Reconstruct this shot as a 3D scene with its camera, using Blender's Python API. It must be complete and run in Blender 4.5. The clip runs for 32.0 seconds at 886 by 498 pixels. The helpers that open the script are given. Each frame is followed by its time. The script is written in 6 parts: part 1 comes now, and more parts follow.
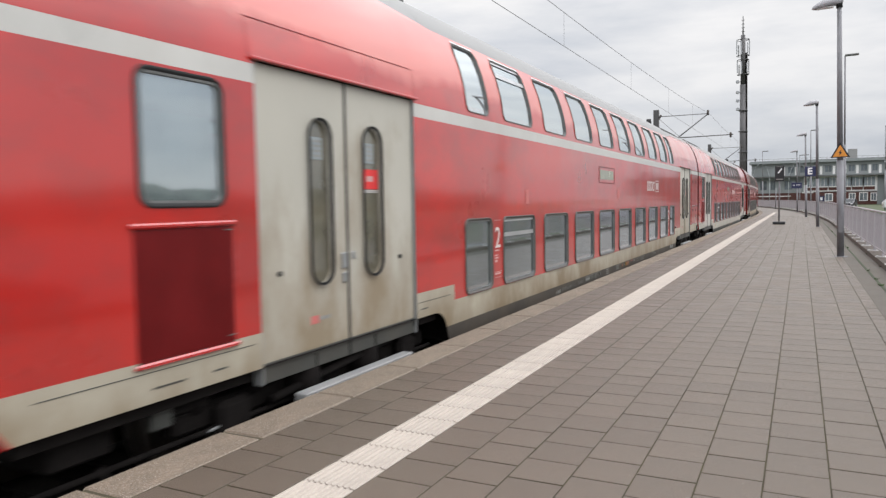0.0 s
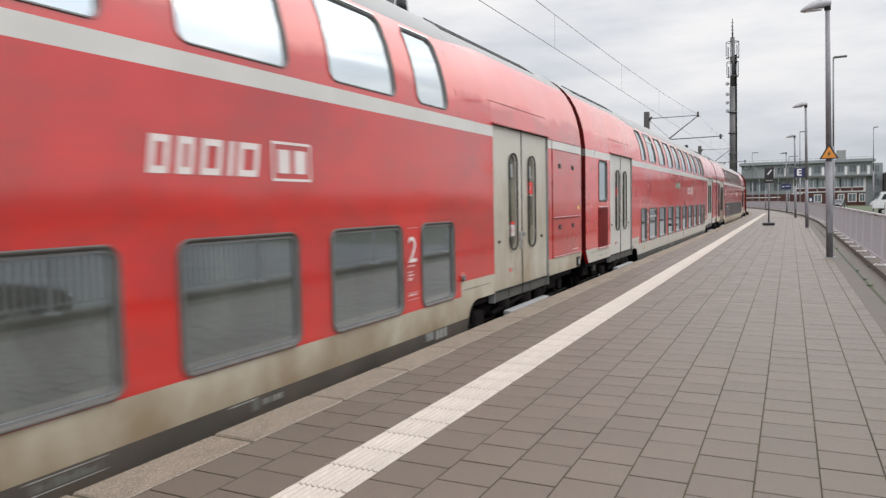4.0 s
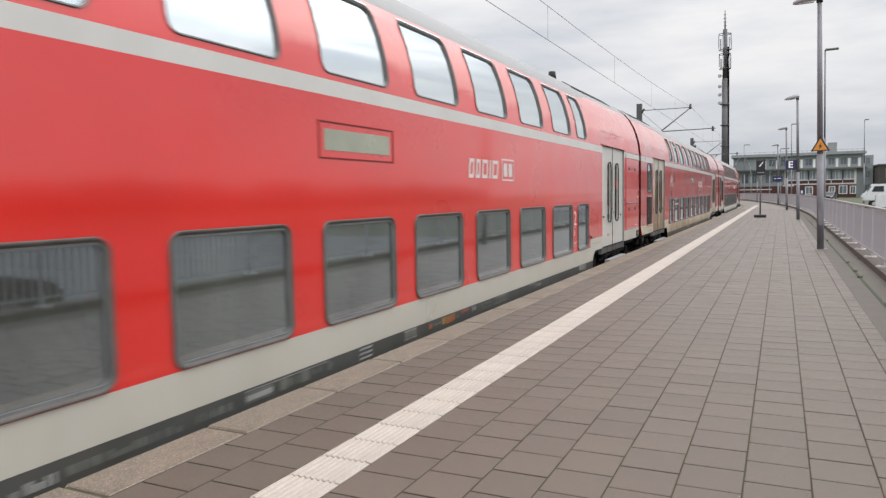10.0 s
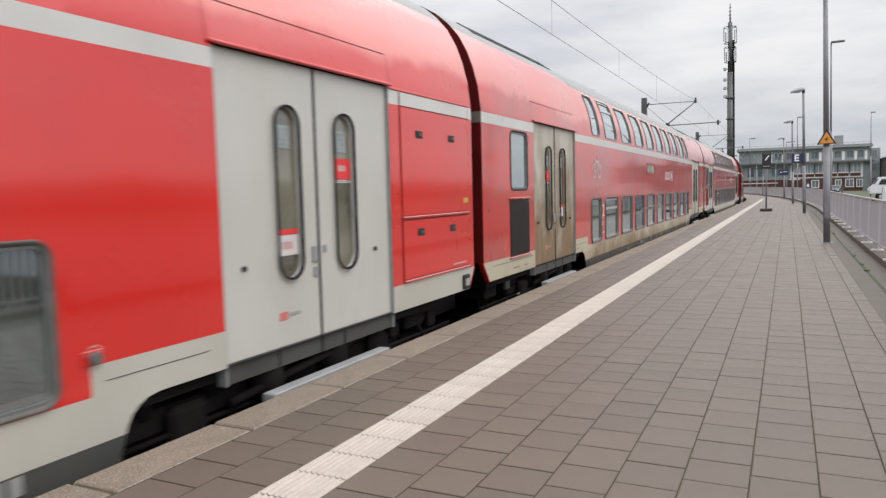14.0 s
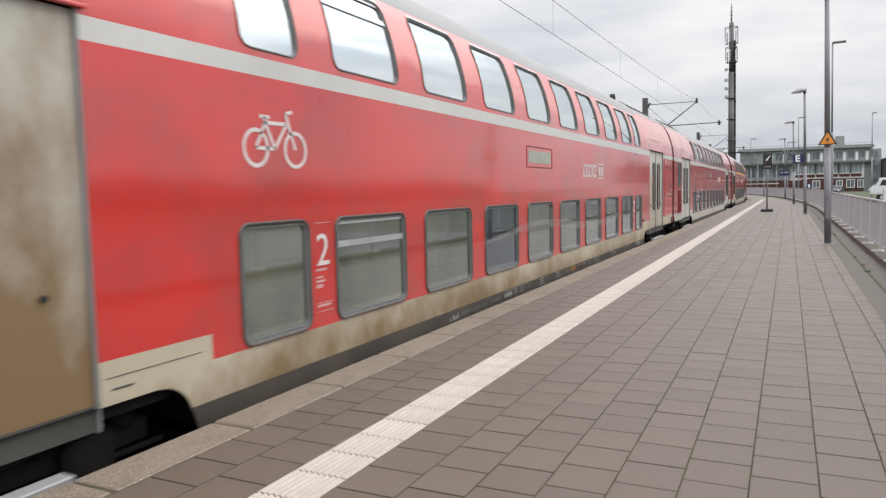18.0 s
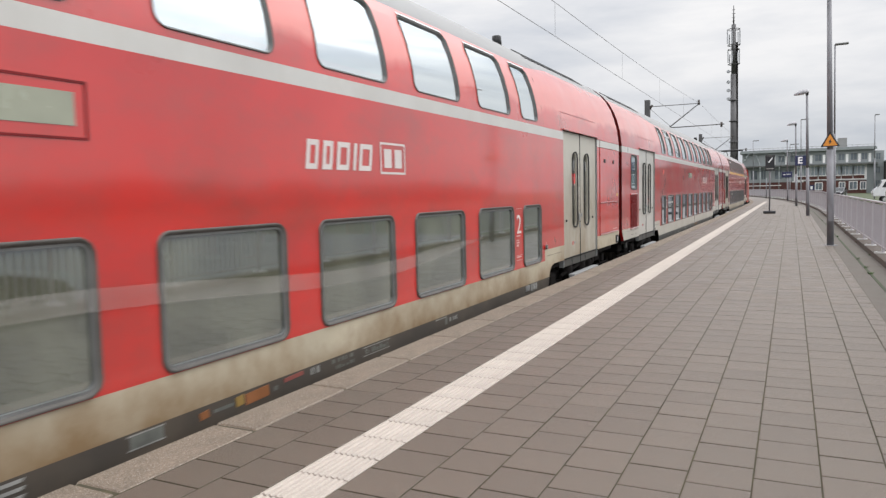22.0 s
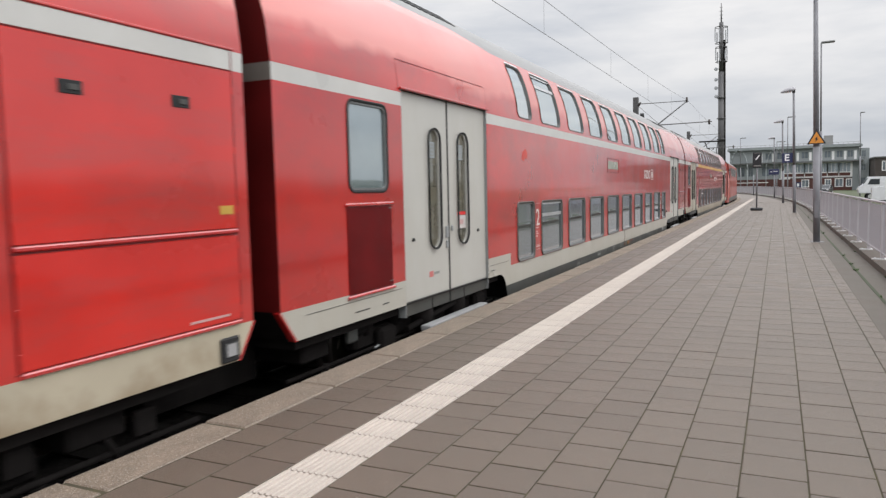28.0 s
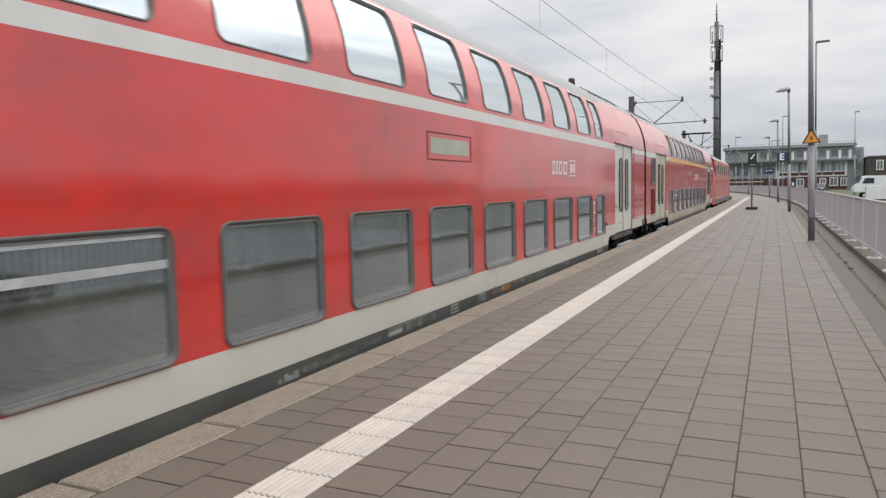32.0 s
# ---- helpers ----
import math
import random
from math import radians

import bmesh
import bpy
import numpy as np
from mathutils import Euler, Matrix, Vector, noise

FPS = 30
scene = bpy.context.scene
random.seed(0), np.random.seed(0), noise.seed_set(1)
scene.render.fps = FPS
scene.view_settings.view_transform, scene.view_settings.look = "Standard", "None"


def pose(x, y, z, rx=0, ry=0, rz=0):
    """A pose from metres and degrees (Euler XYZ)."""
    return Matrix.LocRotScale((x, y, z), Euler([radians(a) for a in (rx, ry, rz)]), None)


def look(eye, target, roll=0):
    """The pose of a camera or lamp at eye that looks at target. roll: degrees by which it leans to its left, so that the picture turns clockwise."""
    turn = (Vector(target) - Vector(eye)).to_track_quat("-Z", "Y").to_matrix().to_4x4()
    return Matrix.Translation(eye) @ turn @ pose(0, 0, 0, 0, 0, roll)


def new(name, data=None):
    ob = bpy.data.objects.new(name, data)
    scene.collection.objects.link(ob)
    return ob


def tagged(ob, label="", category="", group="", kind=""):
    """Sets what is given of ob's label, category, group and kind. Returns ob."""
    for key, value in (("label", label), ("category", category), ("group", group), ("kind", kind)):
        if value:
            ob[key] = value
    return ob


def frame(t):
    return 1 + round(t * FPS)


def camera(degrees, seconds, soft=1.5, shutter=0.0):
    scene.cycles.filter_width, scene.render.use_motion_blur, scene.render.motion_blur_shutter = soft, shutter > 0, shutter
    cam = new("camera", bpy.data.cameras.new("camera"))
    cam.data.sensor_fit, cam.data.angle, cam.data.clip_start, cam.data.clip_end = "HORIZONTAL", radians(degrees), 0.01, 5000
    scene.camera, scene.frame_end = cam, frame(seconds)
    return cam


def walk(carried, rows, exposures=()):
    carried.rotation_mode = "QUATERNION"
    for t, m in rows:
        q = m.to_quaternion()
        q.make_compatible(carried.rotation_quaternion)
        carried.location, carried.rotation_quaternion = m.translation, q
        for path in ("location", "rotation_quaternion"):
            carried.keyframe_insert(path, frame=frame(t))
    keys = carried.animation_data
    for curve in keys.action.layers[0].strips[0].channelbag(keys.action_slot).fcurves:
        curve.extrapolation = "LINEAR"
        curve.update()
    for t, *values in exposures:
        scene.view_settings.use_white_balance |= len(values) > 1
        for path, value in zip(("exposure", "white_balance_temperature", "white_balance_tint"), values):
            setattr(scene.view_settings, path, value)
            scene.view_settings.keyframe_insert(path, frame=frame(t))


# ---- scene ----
cam = camera(63.86, 32.0, soft=1.35, shutter=0.6)
EYE = Vector((0.0, 0.0, 1.429))


def aim(yaw, pitch, roll):
    """Camera pose: degrees left of the track, degrees down, roll."""
    a, b = radians(yaw), radians(pitch)
    way = Vector((-math.sin(a) * math.cos(b), math.cos(a) * math.cos(b), -math.sin(b)))
    return look(EYE, EYE + way, roll)


walk(cam, [
    (0, aim(26.708, 3.705, -0.953)),
    (0.5, aim(27.142, 3.679, -1.055)),
    (1, aim(27.293, 3.309, -1.070)),
    (1.5, aim(27.226, 3.230, -1.048)),
    (2, aim(26.956, 3.193, -1.112)),
    (2.5, aim(26.706, 3.261, -1.089)),
    (3, aim(26.264, 3.336, -0.981)),
    (3.5, aim(26.132, 3.425, -1.041)),
    (5.5, aim(25.716, 3.982, -1.122)),
    (6, aim(25.727, 4.007, -1.205)),
    (6.5, aim(25.656, 4.057, -1.123)),
    (7, aim(25.714, 4.070, -1.130)),
    (7.5, aim(25.733, 4.063, -1.101)),
    (8, aim(25.695, 4.094, -1.033)),
    (8.5, aim(25.638, 4.156, -1.047)),
    (9, aim(25.523, 4.220, -1.061)),
    (9.5, aim(25.416, 4.211, -1.091)),
    (10, aim(25.465, 4.226, -1.053)),
    (10.5, aim(25.717, 4.185, -0.890)),
    (11, aim(25.988, 4.170, -1.068)),
    (11.5, aim(26.159, 3.986, -1.405)),
    (12, aim(26.270, 4.112, -1.467)),
    (12.5, aim(26.327, 4.305, -1.569)),
    (13, aim(26.245, 4.417, -1.546)),
    (13.5, aim(26.009, 4.512, -1.518)),
    (14, aim(25.880, 4.554, -1.422)),
    (14.5, aim(25.807, 4.649, -1.236)),
    (16.5, aim(25.585, 4.640, -1.179)),
    (17, aim(25.563, 4.711, -1.115)),
    (17.5, aim(25.657, 4.711, -1.023)),
    (18, aim(25.930, 4.587, -1.271)),
    (18.5, aim(26.240, 4.115, -1.338)),
    (19, aim(26.425, 3.957, -1.362)),
    (19.5, aim(26.377, 4.050, -1.197)),
    (20, aim(26.255, 4.197, -1.303)),
    (20.5, aim(26.217, 4.340, -1.324)),
    (21, aim(26.086, 4.384, -1.360)),
    (21.5, aim(26.040, 4.372, -1.255)),
    (22, aim(26.095, 4.422, -1.287)),
    (22.5, aim(26.022, 4.525, -1.279)),
    (23, aim(25.973, 4.630, -1.278)),
    (23.5, aim(25.907, 4.719, -1.303)),
    (24, aim(25.783, 4.841, -1.398)),
    (24.5, aim(25.597, 4.827, -1.577)),
    (25, aim(25.398, 4.746, -1.491)),
    (25.5, aim(25.349, 4.626, -1.450)),
    (27.5, aim(25.292, 4.665, -1.191)),
    (28, aim(25.232, 4.676, -1.285)),
    (28.5, aim(25.128, 4.740, -1.315)),
    (29, aim(25.047, 4.786, -1.405)),
    (29.5, aim(25.034, 4.902, -1.416)),
    (30, aim(25.011, 4.900, -1.554)),
    (30.5, aim(24.964, 4.997, -1.353)),
    (31, aim(24.975, 5.082, -1.281)),
    (31.5, aim(24.917, 5.096, -1.282)),
    (32, aim(24.903, 4.767, -1.271)),
], exposures=[(t, e, 6850, 10) for t, e in (
    (0, 0.0), (3, 0.0), (6, 0.0), (8, -0.02), (8.5, -0.05), (9, -0.10), (9.5, -0.05), (10, -0.02), (17, -0.02), (18, 0.03), (25, 0.02), (28, -0.06), (32, -0.06))])

# distance that the joint behind the first coach lies ahead of the camera, second by second
JOINT = [28.52, 24.65, 20.77, 16.91, 13.1, 9.45, 5.95, 2.59, -0.68, -3.88, -7.03, -10.11, -13.03, -15.88, -18.66, -21.33, -23.91, -26.38, -28.73, -30.99, -33.19, -35.32, -37.33, -39.3, -41.26, -43.23, -45.26, -47.33, -49.42, -51.57, -53.77, -56.05, -58.42]

# ---- light ----
world = bpy.data.worlds.new("overcast_sky")
scene.world = world
world.use_nodes = True
wn, wl = world.node_tree.nodes, world.node_tree.links
bg = wn["Background"]
sky = wn.new("ShaderNodeTexSky")
sky.sky_type, sky.sun_disc = "NISHITA", False
SUN_UP, SUN_TURN = 40.0, 86.0
sky.sun_elevation, sky.sun_rotation = radians(SUN_UP), radians(SUN_TURN)
geo = wn.new("ShaderNodeTexCoord")
sep = wn.new("ShaderNodeSeparateXYZ")
wl.new(geo.outputs["Generated"], sep.inputs[0])
stretch = wn.new("ShaderNodeMapping")
stretch.inputs["Scale"].default_value = (1.5, 1.5, 6.5)
wl.new(geo.outputs["Generated"], stretch.inputs[0])
cloud = wn.new("ShaderNodeTexNoise")
cloud.inputs["Scale"].default_value, cloud.inputs["Detail"].default_value = 1.5, 7
cloud.inputs["Roughness"].default_value = 0.55
wl.new(stretch.outputs[0], cloud.inputs["Vector"])
bands = wn.new("ShaderNodeValToRGB")
bands.color_ramp.elements[0].position, bands.color_ramp.elements[0].color = 0.34, (0.54, 0.59, 0.68, 1)
bands.color_ramp.elements[1].position, bands.color_ramp.elements[1].color = 0.63, (0.905, 0.918, 0.955, 1)
wl.new(cloud.outputs["Fac"], bands.inputs[0])
lift = wn.new("ShaderNodeValToRGB")          # an overcast sky is brighter overhead
ramp = lift.color_ramp
ramp.elements[0].position, ramp.elements[0].color = 0.0, (0.305, 0.31, 0.32, 1)
low = ramp.elements.new(0.10)
low.color = (0.355, 0.36, 0.37, 1)
ramp.elements[1].position, ramp.elements[1].color = 0.80, (1.17, 1.17, 1.17, 1)
mid = ramp.elements.new(0.30)
mid.color = (0.40, 0.40, 0.40, 1)
wl.new(sep.outputs["Z"], lift.inputs[0])
cover = wn.new("ShaderNodeMix")
cover.data_type, cover.blend_type = "RGBA", "MULTIPLY"
cover.inputs["Factor"].default_value = 1.0
wl.new(bands.outputs[0], cover.inputs[6])
wl.new(lift.outputs[0], cover.inputs[7])
dim = wn.new("ShaderNodeMix")
dim.data_type, dim.blend_type = "RGBA", "MULTIPLY"
dim.inputs["Factor"].default_value = 1.0
dim.inputs[7].default_value = (0.03, 0.03, 0.03, 1)
wl.new(sky.outputs[0], dim.inputs[6])
blend = wn.new("ShaderNodeMix")
blend.data_type = "RGBA"
blend.inputs["Factor"].default_value = 0.9
wl.new(dim.outputs[2], blend.inputs[6])
wl.new(cover.outputs[2], blend.inputs[7])
toward = wn.new("ShaderNodeVectorMath")      # the cloud glows softly round the hidden sun
toward.operation = "DOT_PRODUCT"
toward.inputs[1].default_value = (0.765, 0.05, 0.643)
wl.new(geo.outputs["Generated"], toward.inputs[0])
glow = wn.new("ShaderNodeMapRange")
glow.interpolation_type = "SMOOTHSTEP"
glow.inputs["From Min"].default_value, glow.inputs["From Max"].default_value = 0.2, 1.0
glow.inputs["To Min"].default_value, glow.inputs["To Max"].default_value = 1.0, 1.6
wl.new(toward.outputs["Value"], glow.inputs["Value"])
lit = wn.new("ShaderNodeMix")
lit.data_type, lit.blend_type = "RGBA", "MULTIPLY"
lit.inputs["Factor"].default_value = 1.0
wl.new(blend.outputs[2], lit.inputs[6])
wl.new(glow.outputs[0], lit.inputs[7])
wl.new(lit.outputs[2], bg.inputs["Color"])
bg.inputs["Strength"].default_value = 2.88

sun = new("sun", bpy.data.lights.new("sun", "SUN"))
sun.data.energy, sun.data.angle, sun.data.color = 0.35, radians(25), (1.0, 0.96, 0.9)
sun.matrix_world = look((60, 14, 50), (0, 10, 0))


# ---- materials ----
def material(name, colour, rough=0.6, metal=0.0, vary=0.12, scale=4.0, grain=0.0, grain_scale=120.0,
             dirt=None, dirt_amount=0.0, dirt_scale=(1.5, 1.5, 1.5), spec=0.5, coat=0.0, by_object=0.0, rough_vary=0.08, dirt_from=0.42, specks=None, faded=None,
             specks_scale=16.0, specks_size=0.10, specks_share=0.28, specks_mix=0.45, coat_ior=1.5, dirt_low=None):
    """Painted, stone or metal surface: base colour, slow tone changes, dirt patches and a fine relief."""
    m = bpy.data.materials.new(name)
    m.use_nodes = True
    n, l = m.node_tree.nodes, m.node_tree.links
    p = n["Principled BSDF"]
    p.inputs["Roughness"].default_value, p.inputs["Metallic"].default_value = rough, metal
    p.inputs["Specular IOR Level"].default_value, p.inputs["Coat Weight"].default_value = spec, coat
    p.inputs["Coat Roughness"].default_value, p.inputs["Coat IOR"].default_value = 0.09, coat_ior
    tc = n.new("ShaderNodeTexCoord")
    slow = n.new("ShaderNodeTexNoise")
    slow.inputs["Scale"].default_value, slow.inputs["Detail"].default_value = scale, 5
    l.new(tc.outputs["Object"], slow.inputs["Vector"])
    rng = n.new("ShaderNodeMapRange")
    rng.inputs["From Min"].default_value, rng.inputs["From Max"].default_value = 0.3, 0.7
    rng.inputs["To Min"].default_value, rng.inputs["To Max"].default_value = 1 - vary, 1 + vary
    l.new(slow.outputs["Fac"], rng.inputs["Value"])
    tone = n.new("ShaderNodeMix")
    tone.data_type, tone.blend_type = "RGBA", "MULTIPLY"
    tone.inputs["Factor"].default_value = 1.0
    tone.inputs[6].default_value = (*colour, 1)
    l.new(rng.outputs[0], tone.inputs[7])
    out = tone.outputs[2]
    if by_object:
        info = n.new("ShaderNodeObjectInfo")
        r2 = n.new("ShaderNodeMapRange")
        r2.inputs["To Min"].default_value, r2.inputs["To Max"].default_value = 1 - by_object, 1 + by_object
        l.new(info.outputs["Random"], r2.inputs["Value"])
        per = n.new("ShaderNodeMix")
        per.data_type, per.blend_type = "RGBA", "MULTIPLY"
        per.inputs["Factor"].default_value = 1.0
        l.new(out, per.inputs[6])
        l.new(r2.outputs[0], per.inputs[7])
        isl = n.new("ShaderNodeNewGeometry")
        r3 = n.new("ShaderNodeMapRange")
        r3.inputs["To Min"].default_value, r3.inputs["To Max"].default_value = 1 - by_object, 1 + by_object
        l.new(isl.outputs["Random Per Island"], r3.inputs["Value"])
        per2 = n.new("ShaderNodeMix")
        per2.data_type, per2.blend_type = "RGBA", "MULTIPLY"
        per2.inputs["Factor"].default_value = 1.0
        l.new(per.outputs[2], per2.inputs[6])
        l.new(r3.outputs[0], per2.inputs[7])
        out = per2.outputs[2]
    if dirt:
        mp = n.new("ShaderNodeMapping")
        mp.inputs["Scale"].default_value = dirt_scale
        l.new(tc.outputs["Object"], mp.inputs[0])
        dn = n.new("ShaderNodeTexNoise")
        dn.inputs["Scale"].default_value, dn.inputs["Detail"].default_value = 1.0, 8
        dn.inputs["Roughness"].default_value = 0.65
        l.new(mp.outputs[0], dn.inputs["Vector"])
        dr = n.new("ShaderNodeMapRange")
        dr.inputs["From Min"].default_value, dr.inputs["From Max"].default_value = dirt_from, dirt_from + 0.30
        dr.inputs["To Min"].default_value, dr.inputs["To Max"].default_value = 0.0, dirt_amount
        spread = dn.outputs["Fac"]
        if dirt_low:                # road and brake dirt settles thicker below a height, in the same ragged clouds
            dsep, dm = n.new("ShaderNodeSeparateXYZ"), n.new("ShaderNodeMath")
            l.new(tc.outputs["Object"], dsep.inputs[0])
            dm.operation = "MULTIPLY_ADD"
            dm.inputs[1].default_value = -dirt_low[1]
            l.new(dsep.outputs["Z"], dm.inputs[0])
            da = n.new("ShaderNodeMath")
            da.inputs[1].default_value = dirt_low[0] * dirt_low[1]
            l.new(spread, da.inputs[0])
            l.new(da.outputs[0], dm.inputs[2])
            spread = dm.outputs[0]
        l.new(spread, dr.inputs["Value"])
        mx = n.new("ShaderNodeMix")
        mx.data_type = "RGBA"
        l.new(dr.outputs[0], mx.inputs["Factor"])
        l.new(out, mx.inputs[6])
        mx.inputs[7].default_value = (*dirt, 1)
        out = mx.outputs[2]
    if faded:                       # faded paint plus painted sky sheen, above an uneven line under the roof
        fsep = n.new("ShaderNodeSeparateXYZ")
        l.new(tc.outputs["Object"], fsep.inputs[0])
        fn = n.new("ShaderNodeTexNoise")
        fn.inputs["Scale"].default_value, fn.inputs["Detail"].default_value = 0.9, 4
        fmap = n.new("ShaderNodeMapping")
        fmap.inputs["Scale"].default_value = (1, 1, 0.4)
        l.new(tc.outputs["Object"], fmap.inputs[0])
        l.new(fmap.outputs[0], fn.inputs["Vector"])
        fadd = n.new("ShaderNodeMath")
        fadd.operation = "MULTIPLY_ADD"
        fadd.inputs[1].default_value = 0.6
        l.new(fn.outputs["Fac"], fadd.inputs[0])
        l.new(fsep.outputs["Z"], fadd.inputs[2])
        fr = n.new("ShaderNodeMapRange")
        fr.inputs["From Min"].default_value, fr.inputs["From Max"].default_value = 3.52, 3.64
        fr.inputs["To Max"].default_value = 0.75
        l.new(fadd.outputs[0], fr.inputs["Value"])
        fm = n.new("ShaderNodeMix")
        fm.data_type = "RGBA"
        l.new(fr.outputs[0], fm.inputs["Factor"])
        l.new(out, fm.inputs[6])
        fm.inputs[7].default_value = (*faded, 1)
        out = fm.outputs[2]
    if specks:                      # small pale spots, as of trodden gum and lichen
        vo = n.new("ShaderNodeTexVoronoi")
        vo.inputs["Scale"].default_value = specks_scale
        gpos = n.new("ShaderNodeNewGeometry")
        l.new(gpos.outputs["Position"], vo.inputs["Vector"])
        near = n.new("ShaderNodeMapRange")
        near.inputs["From Min"].default_value, near.inputs["From Max"].default_value = specks_size, specks_size / 2
        l.new(vo.outputs["Distance"], near.inputs["Value"])
        pick = n.new("ShaderNodeSeparateColor")
        l.new(vo.outputs["Color"], pick.inputs[0])
        some = n.new("ShaderNodeMath")
        some.operation = "GREATER_THAN"
        some.inputs[1].default_value = 1 - specks_share
        l.new(pick.outputs[0], some.inputs[0])
        both = n.new("ShaderNodeMath")
        both.operation = "MULTIPLY"
        l.new(near.outputs[0], both.inputs[0])
        l.new(some.outputs[0], both.inputs[1])
        half = n.new("ShaderNodeMath")
        half.operation = "MULTIPLY"
        half.inputs[1].default_value = specks_mix
        l.new(both.outputs[0], half.inputs[0])
        sp = n.new("ShaderNodeMix")
        sp.data_type = "RGBA"
        l.new(half.outputs[0], sp.inputs["Factor"])
        l.new(out, sp.inputs[6])
        sp.inputs[7].default_value = (*specks, 1)
        out = sp.outputs[2]
    l.new(out, p.inputs["Base Color"])
    rr = n.new("ShaderNodeMapRange")
    rr.inputs["From Min"].default_value, rr.inputs["From Max"].default_value = 0.3, 0.7
    rr.inputs["To Min"].default_value, rr.inputs["To Max"].default_value = max(0.02, rough - rough_vary), min(1, rough + rough_vary)
    l.new(slow.outputs["Fac"], rr.inputs["Value"])
    l.new(rr.outputs[0], p.inputs["Roughness"])
    if grain:
        toned = n.new("ShaderNodeTexNoise")
        toned.inputs["Scale"].default_value, toned.inputs["Detail"].default_value = grain_scale * 0.5, 4
        l.new(tc.outputs["Object"], toned.inputs["Vector"])
        tr = n.new("ShaderNodeMapRange")
        tr.inputs["From Min"].default_value, tr.inputs["From Max"].default_value = 0.3, 0.7
        tr.inputs["To Min"].default_value, tr.inputs["To Max"].default_value = 1 - 0.4 * grain, 1 + 0.4 * grain
        l.new(toned.outputs["Fac"], tr.inputs["Value"])
        tm = n.new("ShaderNodeMix")
        tm.data_type, tm.blend_type = "RGBA", "MULTIPLY"
        tm.inputs["Factor"].default_value = 1.0
        l.new(out, tm.inputs[6])
        l.new(tr.outputs[0], tm.inputs[7])
        l.new(tm.outputs[2], p.inputs["Base Color"])
        fine = n.new("ShaderNodeTexNoise")
        fine.inputs["Scale"].default_value, fine.inputs["Detail"].default_value = grain_scale, 3
        l.new(tc.outputs["Object"], fine.inputs["Vector"])
        bump = n.new("ShaderNodeBump")
        bump.inputs["Strength"].default_value, bump.inputs["Distance"].default_value = grain, 0.004
        l.new(fine.outputs["Fac"], bump.inputs["Height"])
        l.new(bump.outputs[0], p.inputs["Normal"])
    return m


def glass(name, tint, clear_share, mirror, film_colour=(0.2, 0.2, 0.2), film_share=0.3, ior=1.5, rough=0.02, coating=(0.90, 0.97, 0.99), grazing=1.0):
    """Coated pane: a mirror share that grows by Fresnel over a tinted clear sheet with a thin dusty film."""
    m = bpy.data.materials.new(name)
    m.use_nodes = True
    n, l = m.node_tree.nodes, m.node_tree.links
    n.remove(n["Principled BSDF"])
    clear = n.new("ShaderNodeBsdfTransparent")
    clear.inputs[0].default_value = (*[c * clear_share for c in tint], 1)
    film = n.new("ShaderNodeBsdfDiffuse")
    film.inputs[0].default_value = (*film_colour, 1)
    tc = n.new("ShaderNodeTexCoord")
    dust = n.new("ShaderNodeTexNoise")
    dust.inputs["Scale"].default_value, dust.inputs["Detail"].default_value = 1.6, 6
    l.new(tc.outputs["Object"], dust.inputs["Vector"])
    amount = n.new("ShaderNodeMapRange")
    amount.inputs["From Min"].default_value, amount.inputs["From Max"].default_value = 0.3, 0.7
    amount.inputs["To Min"].default_value, amount.inputs["To Max"].default_value = film_share * 0.5, film_share * 1.4
    l.new(dust.outputs["Fac"], amount.inputs["Value"])
    base = n.new("ShaderNodeMixShader")
    l.new(amount.outputs[0], base.inputs[0])
    gloss = n.new("ShaderNodeBsdfGlossy")
    gloss.inputs["Roughness"].default_value = rough
    gloss.inputs["Color"].default_value = (*coating, 1)
    fres = n.new("ShaderNodeFresnel")
    fres.inputs["IOR"].default_value = ior
    share = n.new("ShaderNodeMapRange")
    share.inputs["From Max"].default_value = grazing
    share.inputs["To Min"].default_value, share.inputs["To Max"].default_value = mirror, 1.0
    l.new(fres.outputs[0], share.inputs["Value"])
    mix = n.new("ShaderNodeMixShader")
    l.new(clear.outputs[0], base.inputs[1])
    l.new(film.outputs[0], base.inputs[2])
    l.new(share.outputs[0], mix.inputs[0])
    l.new(base.outputs[0], mix.inputs[1])
    l.new(gloss.outputs[0], mix.inputs[2])
    l.new(mix.outputs[0], n["Material Output"].inputs[0])
    return m


RED = (0.525, 0.012, 0.007)
CREAM = (0.385, 0.368, 0.322)
bar_red = material("glossy_red_rail_paint", (0.40, 0.012, 0.012), 0.22, vary=0.06, scale=2.0, coat=1.0, coat_ior=1.7)
red_flap = material("scuffed_red_flap", (0.49, 0.016, 0.010), 0.32, vary=0.10, scale=1.4, dirt=(0.19, 0.055, 0.055), dirt_amount=0.6, dirt_scale=(0.6, 0.6, 3.2), dirt_from=0.47, coat=0.9, coat_ior=1.6, spec=0.25)
# Pink of the faded paint, raised further to carry the sky's sheen.
FADED_SHEEN = (0.62, 0.165, 0.135)
red_clean = material("red_paint", RED, 0.30, vary=0.06, scale=0.8, dirt=(0.36, 0.022, 0.02), dirt_amount=0.25, dirt_scale=(0.6, 0.6, 1.2), coat=0.9, coat_ior=1.72, spec=0.2, faded=FADED_SHEEN)
red_worn = material("worn_red_paint", (0.425, 0.016, 0.012), 0.34, vary=0.12, scale=0.9, dirt=(0.20, 0.026, 0.024), dirt_amount=0.65, dirt_scale=(1.1, 1.1, 1.8), coat=0.9, coat_ior=1.72, spec=0.2, faded=FADED_SHEEN)
